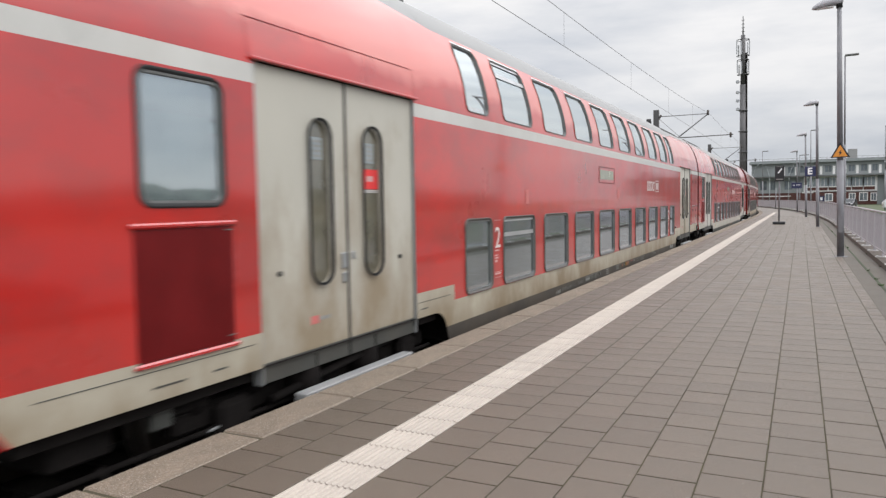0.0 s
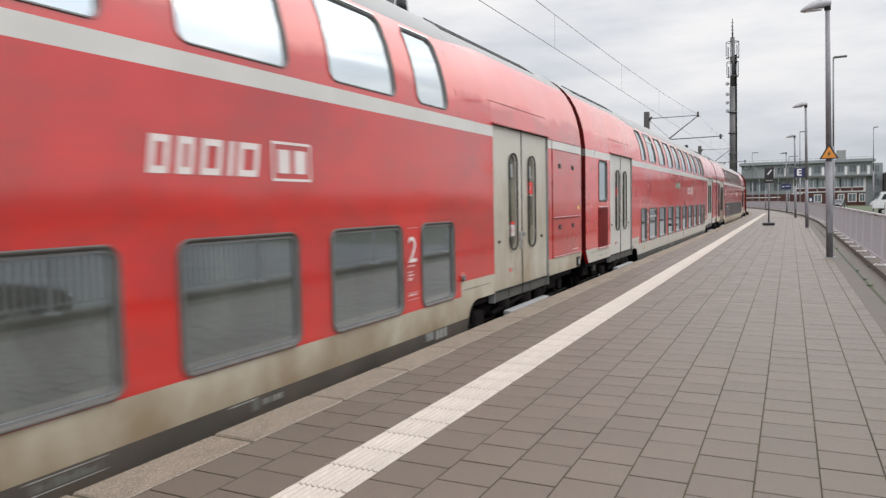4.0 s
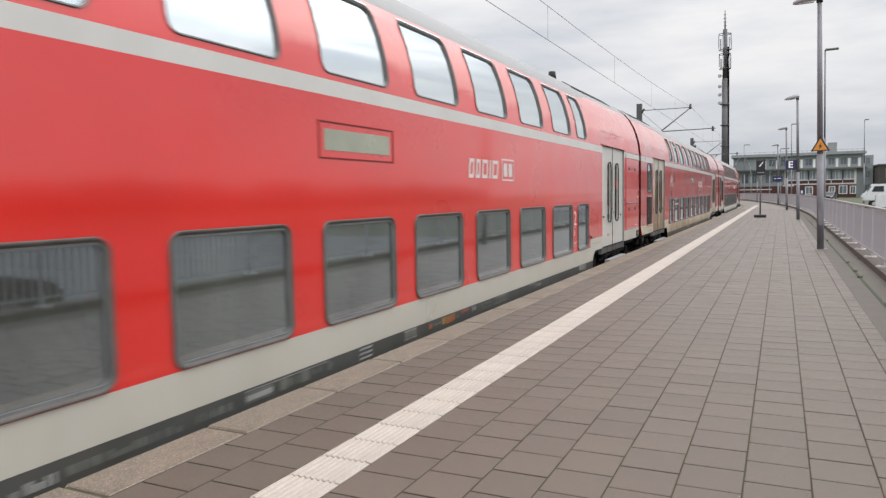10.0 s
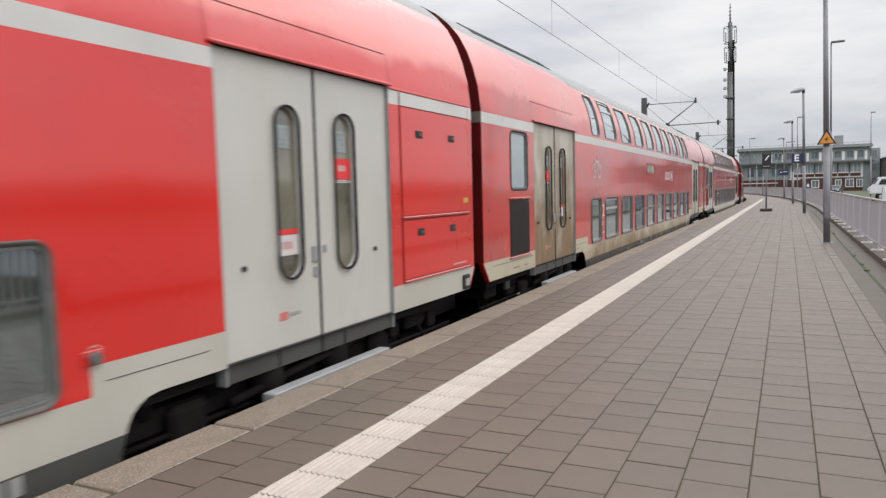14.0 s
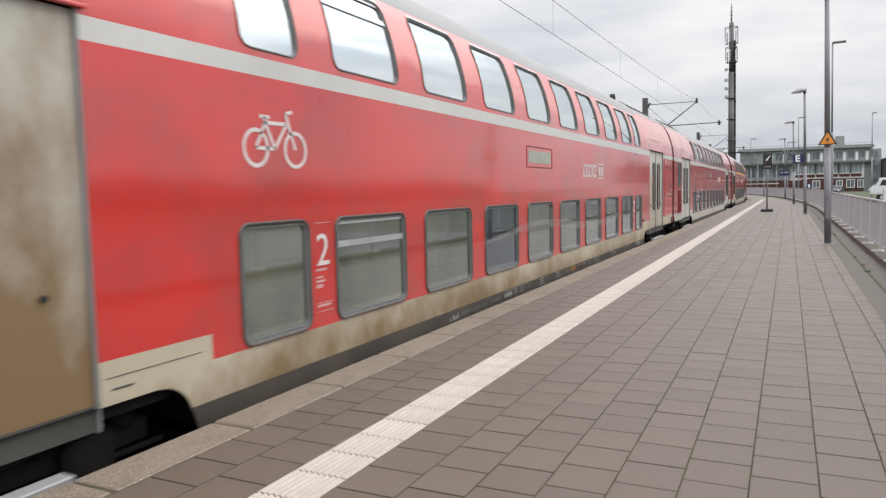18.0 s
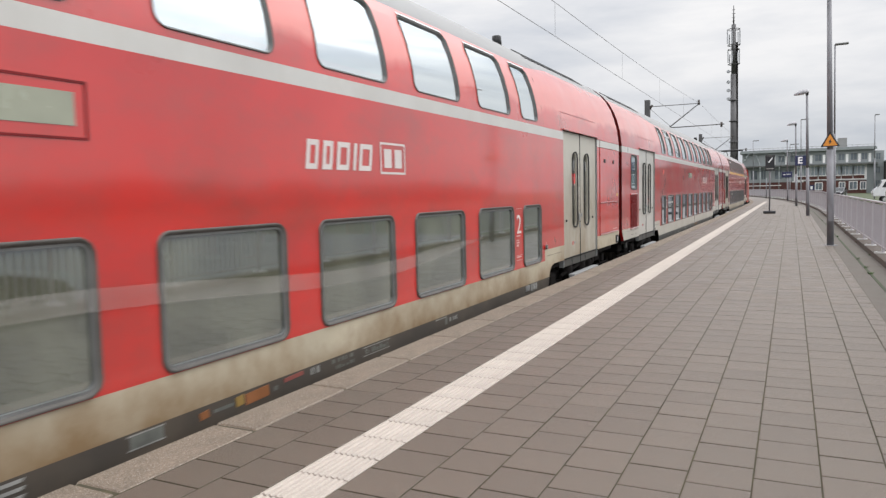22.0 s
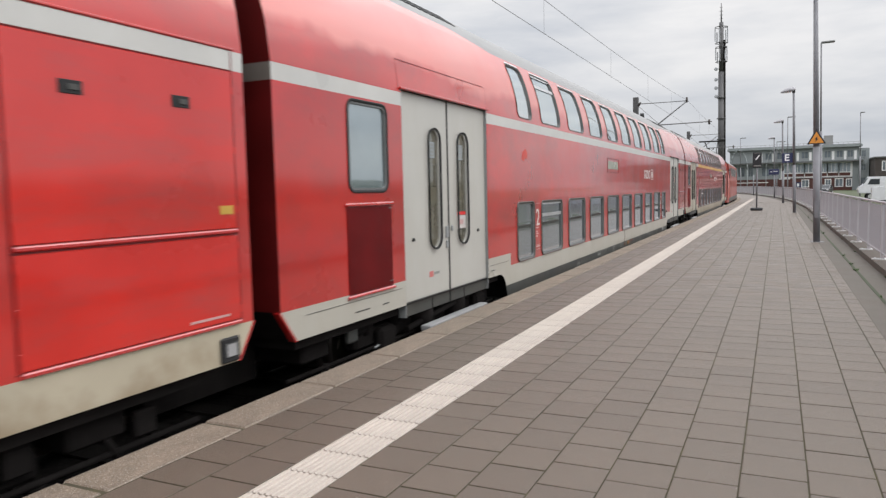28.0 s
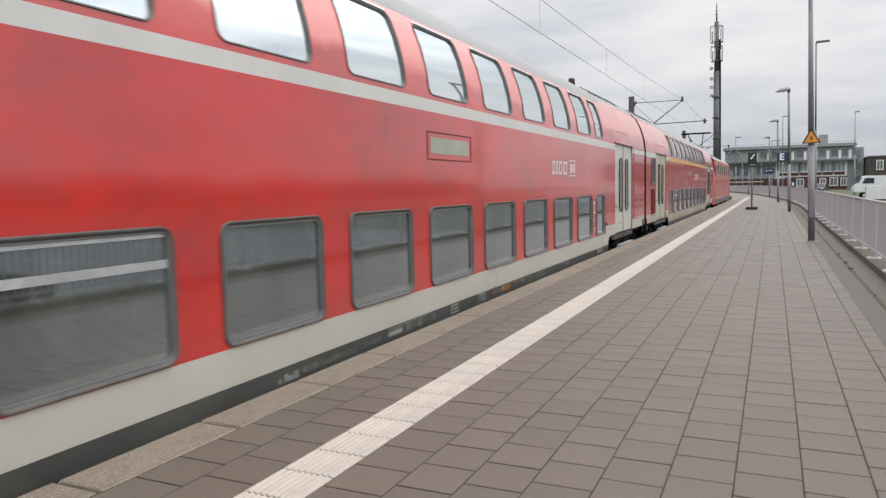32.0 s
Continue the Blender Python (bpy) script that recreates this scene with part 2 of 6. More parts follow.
red_mid = material("dull_red_paint", (0.465, 0.022, 0.017), 0.33, vary=0.10, scale=0.8, dirt=(0.22, 0.042, 0.036), dirt_amount=0.6, dirt_scale=(1.2, 1.2, 1.9), coat=0.9, coat_ior=1.72, spec=0.2, faded=FADED_SHEEN)
red_dirty = material("dirty_red_paint", (0.44, 0.022, 0.019), 0.36, vary=0.12, scale=1.0, dirt=(0.24, 0.06, 0.045), dirt_amount=0.5, dirt_scale=(0.7, 0.7, 1.6), coat=0.9, coat_ior=1.72, spec=0.2, faded=FADED_SHEEN)
cream_clean = material("light_grey_paint", CREAM, 0.35, vary=0.05, scale=1.2, dirt=(0.33, 0.30, 0.24), dirt_amount=0.35, dirt_scale=(2.5, 2.5, 0.8), coat=0.2)
cream_worn = material("stained_light_grey_paint", (0.35, 0.32, 0.255), 0.42, vary=0.08, scale=1.2, dirt=(0.165, 0.115, 0.062), dirt_amount=0.85, dirt_scale=(1.3, 1.3, 0.8), dirt_from=0.36, dirt_low=(0.80, 0.55))
cream_dirty = material("rust_streaked_light_grey_paint", (0.385, 0.34, 0.255), 0.48, vary=0.10, scale=1.3, dirt=(0.165, 0.10, 0.045), dirt_amount=0.92, dirt_scale=(1.1, 1.1, 0.9), dirt_from=0.37, dirt_low=(0.78, 0.7))
door_stained = material("stained_door_paint", (0.40, 0.385, 0.335), 0.45, vary=0.06, scale=1.2, dirt=(0.20, 0.15, 0.09), dirt_amount=0.85, dirt_scale=(1.6, 1.6, 0.7), dirt_from=0.40, dirt_low=(1.7, 0.13))
door_rust = material("brown_stained_door_paint", (0.40, 0.375, 0.32), 0.5, vary=0.08, scale=1.3, dirt=(0.15, 0.088, 0.036), dirt_amount=0.95, dirt_scale=(1.5, 1.5, 0.8), dirt_from=0.36, dirt_low=(2.15, 0.16))
skirt_grey = material("dark_grey_skirt_paint", (0.046, 0.048, 0.044), 0.5, vary=0.15, scale=2.0, dirt=(0.085, 0.072, 0.058), dirt_amount=0.4)
skirt_brown = material("brown_dusted_skirt_paint", (0.044, 0.037, 0.030), 0.6, vary=0.15, scale=2.0, dirt=(0.095, 0.072, 0.050), dirt_amount=0.55)
roof_grey = material("light_roof_paint", (0.235, 0.235, 0.23), 0.5, vary=0.08, scale=1.0, dirt=(0.2, 0.2, 0.2), dirt_amount=0.3)
rubber = material("black_rubber", (0.018, 0.0185, 0.019), 0.65, spec=0.3, vary=0.2, scale=8)
seal_grey = material("grey_window_seal", (0.105, 0.108, 0.105), 0.38, vary=0.15, scale=6)
sill_grey = material("dusty_rubber_frame", (0.078, 0.071, 0.064), 0.5, spec=0.35, vary=0.25, scale=7)
alu = material("brushed_aluminium", (0.55, 0.56, 0.56), 0.35, metal=0.8, vary=0.08, scale=10)
under = material("near_black_matt", (0.011, 0.0095, 0.009), 0.9, spec=0.08, vary=0.3, scale=5, grain=0.3, grain_scale=60)
steel = material("worn_wheel_steel", (0.18, 0.16, 0.15), 0.4, metal=0.8, vary=0.2, scale=8)
grille_red = material("dark_red_louvre", (0.15, 0.008, 0.009), 0.5, spec=0.25, vary=0.15, scale=3)
grille_dark = material("sooty_louvre", (0.024, 0.017, 0.016), 0.6, vary=0.2, scale=3)
yellow_paint = material("yellow_stripe_paint", (0.50, 0.28, 0.06), 0.35, vary=0.06, scale=2)
white_print = material("white_lettering", (0.55, 0.50, 0.48), 0.4, vary=0.06, scale=5)
grey_print = material("faded_lettering", (0.235, 0.235, 0.22), 0.5, vary=0.2, scale=9)
red_sticker = material("red_sticker", (0.60, 0.03, 0.03), 0.4, vary=0.05, scale=9)
yellow_sticker = material("yellow_sticker", (0.45, 0.28, 0.05), 0.4, vary=0.1, scale=9)
blue_reflector = material("pale_blue_notice", (0.23, 0.26, 0.27), 0.4, vary=0.1, scale=9)
inside = material("coach_lining", (0.16, 0.165, 0.16), 0.7, vary=0.1, scale=2)
pane_low = glass("tinted_window_glass", (0.62, 0.68, 0.66), 0.40, 0.18, (0.098, 0.110, 0.094), 0.55, rough=0.045, coating=(0.84, 0.92, 1.0), grazing=0.42)
pane_dusty = glass("dusty_window_glass", (0.62, 0.68, 0.60), 0.40, 0.18, (0.130, 0.133, 0.092), 0.70, rough=0.045, coating=(0.84, 0.92, 1.0), grazing=0.5)
pane_clean = glass("clean_window_glass", (0.62, 0.68, 0.66), 0.40, 0.24, (0.075, 0.083, 0.088), 0.48, rough=0.03, coating=(0.78, 0.88, 1.0))
pane_high = glass("upper_window_glass", (0.85, 0.90, 0.90), 0.8, 0.61, (0.5, 0.52, 0.53), 0.15)
pane_door = glass("door_window_glass", (0.62, 0.62, 0.52), 0.4, 0.06, (0.190, 0.172, 0.128), 0.72, rough=0.05)
pane_frost = glass("frosted_window_glass", (0.70, 0.83, 0.86), 0.4, 0.32, (0.145, 0.185, 0.195), 0.6, rough=0.04)

slab_grey = material("grey_paving", (0.108, 0.0835, 0.0625), 0.45, vary=0.07, scale=2.2, grain=0.95, grain_scale=260, dirt=(0.054, 0.045, 0.036), dirt_amount=0.5, dirt_scale=(3, 3, 3), by_object=0.07, specks=(0.42, 0.40, 0.37), specks_scale=26.0, specks_size=0.11, specks_share=0.22, specks_mix=0.6)
strip_white = material("white_ribbed_concrete", (0.38, 0.335, 0.292), 0.7, vary=0.07, scale=4, grain=0.25, grain_scale=200, dirt=(0.27, 0.24, 0.21), dirt_amount=0.5, dirt_scale=(6, 2, 3), by_object=0.04)
edge_concrete = material("edge_concrete", (0.185, 0.145, 0.109), 0.85, vary=0.14, scale=3, grain=1.0, grain_scale=230, dirt=(0.10, 0.08, 0.06), dirt_amount=0.7, dirt_scale=(5, 3, 5), by_object=0.06, specks=(0.52, 0.48, 0.42), specks_scale=150.0, specks_size=0.42, specks_share=0.32, specks_mix=0.6)
joint_dark = material("mossy_joint", (0.050, 0.043, 0.024), 0.95, vary=0.3, scale=3, dirt=(0.105, 0.098, 0.036), dirt_amount=0.8, dirt_scale=(5, 5, 5), dirt_from=0.5)
asphalt = material("damp_asphalt_strip", (0.084, 0.070, 0.057), 0.75, vary=0.15, scale=2, grain=0.4, grain_scale=150, dirt=(0.062, 0.060, 0.042), dirt_amount=0.6, dirt_scale=(4, 1.5, 3))
kerb_brown = material("weathered_kerb", (0.078, 0.062, 0.050), 0.85, vary=0.2, scale=3, grain=0.5, grain_scale=90, dirt=(0.07, 0.06, 0.045), dirt_amount=0.7, dirt_scale=(4, 2, 4))
fence_paint = material("pale_grey_fence_paint", (0.33, 0.312, 0.328), 0.45, metal=0.1, vary=0.06, scale=2)
galv = material("galvanised_steel", (0.17, 0.17, 0.182), 0.6, metal=0.15, vary=0.12, scale=6)
foot_steel = material("bright_zinc", (0.70, 0.70, 0.70), 0.35, metal=0.6, vary=0.1, scale=10)
lamp_shell = material("lamp_shell_grey", (0.33, 0.325, 0.345), 0.4, vary=0.06, scale=5)
# Near-black ballast: the shade under the train is put into the colour.
ballast_m = material("shade_black_ballast", (0.010, 0.0085, 0.0075), 0.95, spec=0.05, vary=0.35, scale=18, grain=1.0, grain_scale=40)
grass_m = material("rough_grass", (0.040, 0.054, 0.019), 0.9, vary=0.3, scale=0.5, dirt=(0.07, 0.07, 0.035), dirt_amount=0.6, dirt_scale=(0.3, 0.3, 0.3))
rail_steel = material("rail_steel", (0.07, 0.055, 0.045), 0.5, metal=0.6, vary=0.2, scale=3)
mast_metal = material("mast_steel", (0.085, 0.083, 0.085), 0.5, metal=0.3, vary=0.15, scale=0.5)
mast_pale = material("antenna_shell", (0.36, 0.37, 0.39), 0.5, vary=0.1, scale=2)
wire_m = material("wire_copper", (0.15, 0.15, 0.155), 0.5, metal=0.4, vary=0.1)
sign_black = material("black_sign_sheet", (0.016, 0.017, 0.02), 0.4, vary=0.1, scale=3)
sign_blue = material("dark_blue_sign_sheet", (0.018, 0.024, 0.075), 0.4, vary=0.1, scale=3)
sign_white = material("white_sign_sheet", (0.75, 0.75, 0.75), 0.45, vary=0.04)
sign_orange = material("orange_warning_sheet", (0.62, 0.24, 0.035), 0.4, vary=0.06, scale=4)
wall_pale = material("pale_cladding", (0.235, 0.258, 0.262), 0.6, vary=0.1, scale=0.3)
wall_white = material("white_frame_paint", (0.72, 0.72, 0.71), 0.5, vary=0.05, scale=0.5)
brick_red = material("dark_red_brick", (0.085, 0.034, 0.028), 0.85, vary=0.2, scale=0.8, grain=0.5, grain_scale=10)
brick_dark = material("dark_brick", (0.055, 0.045, 0.04), 0.85, vary=0.2, scale=0.8)
# Pane colour lightened: it carries a painted reflection of the sky.
pane_far = material("sky_tinted_window_pane", (0.14, 0.165, 0.185), 0.2, vary=0.3, scale=0.4)
car_white = material("white_car_paint", (0.64, 0.65, 0.67), 0.25, vary=0.03, coat=0.6)
car_dark = material("dark_car_paint", (0.03, 0.032, 0.036), 0.25, vary=0.05, coat=0.6)
car_glass = material("dark_car_glass", (0.025, 0.03, 0.034), 0.06, vary=0.1, scale=2)
tyre_m = material("tyre_rubber", (0.02, 0.02, 0.02), 0.8, vary=0.1)


# ---- mesh helpers ----
def mesh_of(name, bm, mats):
    bmesh.ops.recalc_face_normals(bm, faces=bm.faces)
    me = bpy.data.meshes.new(name)
    bm.to_mesh(me)
    bm.free()
    for m in mats if isinstance(mats, (list, tuple)) else [mats]:
        me.materials.append(m)
    return me


def part(name, bm, mats, parent=None, label="", at=None):
    ob = new(name, mesh_of(name, bm, mats))
    if parent:
        ob.parent = parent
    if at is not None:
        ob.matrix_basis = at
    if label:
        tagged(ob, label)
    return ob


def thing(name, label, category, group="", at=None):
    ob = new(name)
    ob.empty_display_size = 0.2
    if at is not None:
        ob.matrix_basis = at
    return tagged(ob, label, category, group)


def box(bm, x0, x1, y0, y1, z0, z1, mi=0, bevel=0.0):
    vs = [bm.verts.new((x, y, z)) for x in (x0, x1) for y in (y0, y1) for z in (z0, z1)]
    fs = [bm.faces.new([vs[i] for i in q]) for q in ((0, 1, 3, 2), (4, 6, 7, 5), (0, 4, 5, 1), (2, 3, 7, 6), (0, 2, 6, 4), (1, 5, 7, 3))]
    for fc in fs:
        fc.material_index = mi
    if bevel:
        es = list({e for fc in fs for e in fc.edges})
        bmesh.ops.bevel(bm, geom=es, offset=bevel, segments=1, affect="EDGES")
    return bm


def boxes(*rows, bevel=0.0):
    bm = bmesh.new()
    for r in rows:
        box(bm, *r[:6], mi=r[6] if len(r) > 6 else 0, bevel=bevel)
    return bm


def tube(bm, p, q, r0, r1=None, seg=10, mi=0, caps=True):
    p, q = Vector(p), Vector(q)
    r1 = r0 if r1 is None else r1
    z = (q - p).normalized()
    x = z.orthogonal().normalized()
    y = z.cross(x)
    a = [bm.verts.new(p + r0 * (math.cos(i * math.tau / seg) * x + math.sin(i * math.tau / seg) * y)) for i in range(seg)]
    b = [bm.verts.new(q + r1 * (math.cos(i * math.tau / seg) * x + math.sin(i * math.tau / seg) * y)) for i in range(seg)]
    for i in range(seg):
        fc = bm.faces.new((a[i], a[(i + 1) % seg], b[(i + 1) % seg], b[i]))
        fc.smooth, fc.material_index = True, mi
    if caps:
        bm.faces.new(a[::-1]).material_index = mi
        bm.faces.new(b).material_index = mi
    return bm


def prism(bm, pts, d0, d1, axis="x", mi=0):
    """A flat outline (a, b) pushed from d0 to d1 along one axis."""
    def at(a, b, d):
        return {"x": (d, a, b), "y": (a, d, b), "z": (a, b, d)}[axis]
    lo = [bm.verts.new(at(a, b, d0)) for a, b in pts]
    hi = [bm.verts.new(at(a, b, d1)) for a, b in pts]
    fs = [bm.faces.new(lo[::-1]), bm.faces.new(hi)]
    for i in range(len(pts)):
        j = (i + 1) % len(pts)
        fs.append(bm.faces.new((lo[i], lo[j], hi[j], hi[i])))
    for fc in fs:
        fc.material_index = mi
    return bm


display_grey = material("display_glass_grey", (0.25, 0.26, 0.20), 0.2, vary=0.1, scale=3)
patch_red = material("touched_up_red_paint", (0.50, 0.05, 0.035), 0.4, vary=0.15, scale=6)
door_clean = material("clean_door_paint", (0.415, 0.405, 0.372), 0.38, vary=0.04, scale=1.1, dirt=(0.33, 0.30, 0.24), dirt_amount=0.3, dirt_scale=(2.0, 2.0, 0.8), coat=0.2)
dim_print = material("weathered_lettering", (0.105, 0.108, 0.096), 0.55, vary=0.25, scale=9)
ochre_mark = material("ochre_mark", (0.20, 0.125, 0.035), 0.5, vary=0.2, scale=8)
faded_mark = material("faded_red_mark", (0.19, 0.055, 0.045), 0.5, vary=0.2, scale=8)
rust_orange = material("orange_mark", (0.22, 0.085, 0.032), 0.5, vary=0.2, scale=6)
# End-wall red and grey, darkened to hold the shade between coaches.
shade_red = material("shaded_end_wall_red", (0.085, 0.003, 0.003), 0.7, spec=0.15, vary=0.25, scale=2)
shade_grey = material("shaded_end_wall_grey", (0.17, 0.15, 0.13), 0.6, vary=0.2, scale=2)
step_paint = material("pale_step_paint", (0.27, 0.27, 0.27), 0.5, vary=0.1, scale=5)

# Sleepers darkened the same way, for the shade under the train.
sleeper_dark = material("shade_dark_concrete", (0.016, 0.014, 0.012), 0.95, spec=0.05, vary=0.2, scale=6, grain=0.4, grain_scale=80)

# Paler still, with more reflected sky put into the pane colour.
office_pane = material("sky_pale_office_pane", (0.26, 0.30, 0.33), 0.2, vary=0.3, scale=0.4)
forecourt_m = material("grey_forecourt_concrete", (0.125, 0.13, 0.132), 0.85, vary=0.15, scale=0.5, grain=0.3, grain_scale=40)
car_slate = material("dark_grey_car_paint", (0.045, 0.047, 0.052), 0.25, metal=0.3, vary=0.05, coat=1.0, coat_ior=1.8)

faint_print = material("faint_pink_lettering", (0.46, 0.27, 0.26), 0.45, vary=0.15, scale=9)
band_grey = material("light_grey_band_paint", (0.46, 0.455, 0.43), 0.35, vary=0.06, scale=1.5, dirt=(0.36, 0.33, 0.29), dirt_amount=0.3, dirt_scale=(2, 2, 1), coat=0.3)

faded_pink = material("faded_pink_sticker", (0.46, 0.13, 0.12), 0.45, vary=0.15, scale=9)
seat_cloth = material("brown_seat_cloth", (0.17, 0.12, 0.06), 0.9, vary=0.2, scale=6)
skyline_m = material("skyline_grey_green", (0.105, 0.112, 0.092), 0.95, vary=0.4, scale=0.3, grain=0.5, grain_scale=3)
weed_m = material("weed_leaf", (0.05, 0.085, 0.025), 0.8, vary=0.3, scale=8)
moss_m = material("damp_moss", (0.035, 0.045, 0.022), 0.9, vary=0.3, scale=3, grain=0.4, grain_scale=90)

notice_white = material("sticker_white", (0.50, 0.47, 0.45), 0.4, vary=0.08, scale=9)
opener_grey = material("dull_metal_opener", (0.27, 0.28, 0.28), 0.4, metal=0.3, vary=0.1, scale=9)

post_paint = material("fence_post_paint", (0.40, 0.385, 0.40), 0.45, metal=0.1, vary=0.06, scale=2)

loco_red = material("dusty_loco_red", (0.42, 0.060, 0.042), 0.4, vary=0.12, scale=0.8, dirt=(0.30, 0.12, 0.08), dirt_amount=0.6, dirt_scale=(0.7, 0.7, 1.2), coat=0.5)

edge_worn = material("worn_pale_nosing", (0.165, 0.133, 0.105), 0.85, vary=0.2, scale=4, grain=0.8, grain_scale=200, by_object=0.06, specks=(0.48, 0.44, 0.40), specks_scale=130.0, specks_size=0.45, specks_share=0.4, specks_mix=0.5)


def film(name, colour, share):
    """A thin dried film through which the surface behind still shows."""
    m = bpy.data.materials.new(name)
    m.use_nodes = True
    n, l = m.node_tree.nodes, m.node_tree.links
    n.remove(n["Principled BSDF"])
    dull, clear = n.new("ShaderNodeBsdfDiffuse"), n.new("ShaderNodeBsdfTransparent")
    dull.inputs[0].default_value = (*colour, 1)
    tc, noise, amount, mix = n.new("ShaderNodeTexCoord"), n.new("ShaderNodeTexNoise"), n.new("ShaderNodeMapRange"), n.new("ShaderNodeMixShader")
    noise.inputs["Scale"].default_value, noise.inputs["Detail"].default_value = 1.4, 5
    l.new(tc.outputs["Object"], noise.inputs["Vector"])
    amount.inputs["From Min"].default_value, amount.inputs["From Max"].default_value = 0.3, 0.7
    amount.inputs["To Min"].default_value, amount.inputs["To Max"].default_value = share * 0.6, share * 1.4
    l.new(noise.outputs["Fac"], amount.inputs["Value"])
    l.new(amount.outputs[0], mix.inputs[0])
    l.new(clear.outputs[0], mix.inputs[1])
    l.new(dull.outputs[0], mix.inputs[2])
    l.new(mix.outputs[0], n["Material Output"].inputs[0])
    return m


smear_film = film("dried_pale_smear", (0.46, 0.43, 0.40), 0.18)


# ---- ground, track and platform ----
TRACK_X, RAIL_Z, BEND_Y, BEND_R = -4.87, -0.55, 62.0, 300.0


def track(s, side=0.0):
    """A place on the track s metres along it, side metres towards the platform."""
    if s <= BEND_Y:
        return TRACK_X + side, s
    a, r = (s - BEND_Y) / BEND_R, BEND_R + side
    return TRACK_X - BEND_R + r * math.cos(a), BEND_Y + r * math.sin(a)


def fence_line(y):
    return 1.62 - (max(0.0, y - 40.0) ** 2) / 880.0


def ribbon(name, stations, left, right, z, m, thick=0.0, kind="structure", label="", category=""):
    """A strip between two lines given as functions of the station."""
    bm = bmesh.new()
    rows = []
    for s in stations:
        (x0, y0), (x1, y1) = left(s), right(s)
        rows.append([bm.verts.new((x0, y0, z)), bm.verts.new((x1, y1, z)),
                     bm.verts.new((x1, y1, z - thick)), bm.verts.new((x0, y0, z - thick))])
    for a, b in zip(rows, rows[1:]):
        bm.faces.new((a[0], a[1], b[1], b[0]))
        if thick:
            bm.faces.new((a[1], a[2], b[2], b[1]))
            bm.faces.new((a[3], a[0], b[0], b[3]))
    if thick:
        bm.faces.new(rows[0])
        bm.faces.new(rows[-1])
    return tagged(part(name, bm, m), label or name.replace("_", " "), category, kind=kind)


STATIONS = [-30, -15, 0, 15, 30, 45] + [60 + 5 * i for i in range(28)]
bm = bmesh.new()
bmesh.ops.create_grid(bm, x_segments=40, y_segments=40, size=2500)
for v in bm.verts:
    v.co.z = -0.82
tagged(part("ground", bm, grass_m), "rough green grass and earth beside the station", "ground", kind="structure")
ribbon("ballast_bed", STATIONS, lambda s: track(s, -7.5), lambda s: track(s, 1.45), -0.74, ballast_m, 0.07, label="crushed stone track bed, coloured near-black for the shade under the train", category="track bed")
for side in (-0.75, 0.75):
    rail = ribbon("rail", STATIONS, lambda s: track(s, side - 0.035), lambda s: track(s, side + 0.035), RAIL_Z, rail_steel, 0.17, kind="", label="worn steel running rail on the ballast", category="rail")
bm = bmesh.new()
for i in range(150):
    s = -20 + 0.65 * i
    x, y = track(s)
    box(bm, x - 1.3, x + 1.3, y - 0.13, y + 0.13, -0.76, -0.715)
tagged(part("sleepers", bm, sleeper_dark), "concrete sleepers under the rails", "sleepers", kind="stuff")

# platform body with a dark wall towards the track, joints show between the slabs laid on it
ribbon("platform", STATIONS, lambda s: track(s, 1.62), lambda s: (fence_line(track(s)[1]) + 0.2, track(s)[1]), -0.0055, joint_dark, 0.80,
       label="station platform base with mossy joints", category="platform")

# far paving beyond the single slabs
ribbon("far_paving", [s for s in STATIONS if s >= 60], lambda s: track(s, 1.925), lambda s: (fence_line(track(s)[1]) - 0.70, track(s)[1]), 0.0, slab_grey, 0.018,
       label="grey concrete paving towards the platform end", category="paving")
ribbon("far_white_line", (60, 65, 70, 75.5), lambda s: (-2.299, s), lambda s: (-1.985, s), 0.006, strip_white, 0.008,
       label="white guide strip along the platform edge", category="guide strip")
ribbon("far_edge", [s for s in STATIONS if s >= 60], lambda s: track(s, 1.585), lambda s: track(s, 1.925), 0.003, edge_concrete, 0.10,
       label="pale concrete platform edge", category="platform edge")
ribbon("drain_strip", STATIONS, lambda s: (fence_line(track(s)[1]) - 0.715 + 0.0, track(s)[1]), lambda s: (fence_line(track(s)[1]) - 0.15, track(s)[1]), -0.004, asphalt, 0.01,
       label="damp asphalt strip with a mossy drain", category="drain strip")
kerb = ribbon("kerb", STATIONS, lambda s: (fence_line(track(s)[1]) - 0.15, track(s)[1]), lambda s: (fence_line(track(s)[1]) + 0.22, track(s)[1]), 0.10, kerb_brown, 0.35,
       label="weathered brown concrete kerb under the fence", category="kerb")

# ---- train ----
CREAM_I, DARK_I, ROOF_I, TOP_I = 1, 2, 3, 4
OFF_Z = [-1.0, 2.45, 2.75, 3.0, 3.2, 3.4, 3.57, 3.70, 3.82, 3.91, 3.98, 4.01]
OFF_X = [0.0, 0.0, 0.035, 0.10, 0.175, 0.285, 0.43, 0.585, 0.78, 0.99, 1.20, 1.39]
DECK = 0.55                      # platform level above the rail
HALF = 1.39
BAND_0, BAND_1 = 2.30, 2.435      # light grey band between the decks
ROOF_0, ROOF_1 = 3.365, 4.01      # grey roof, from its lower edge to the ridge
ROOF_E = 3.50                     # its lower edge over the coach ends
CREAM_0, END_LOW = 0.06, 0.25     # lower edges of the light grey paint, middle and ends


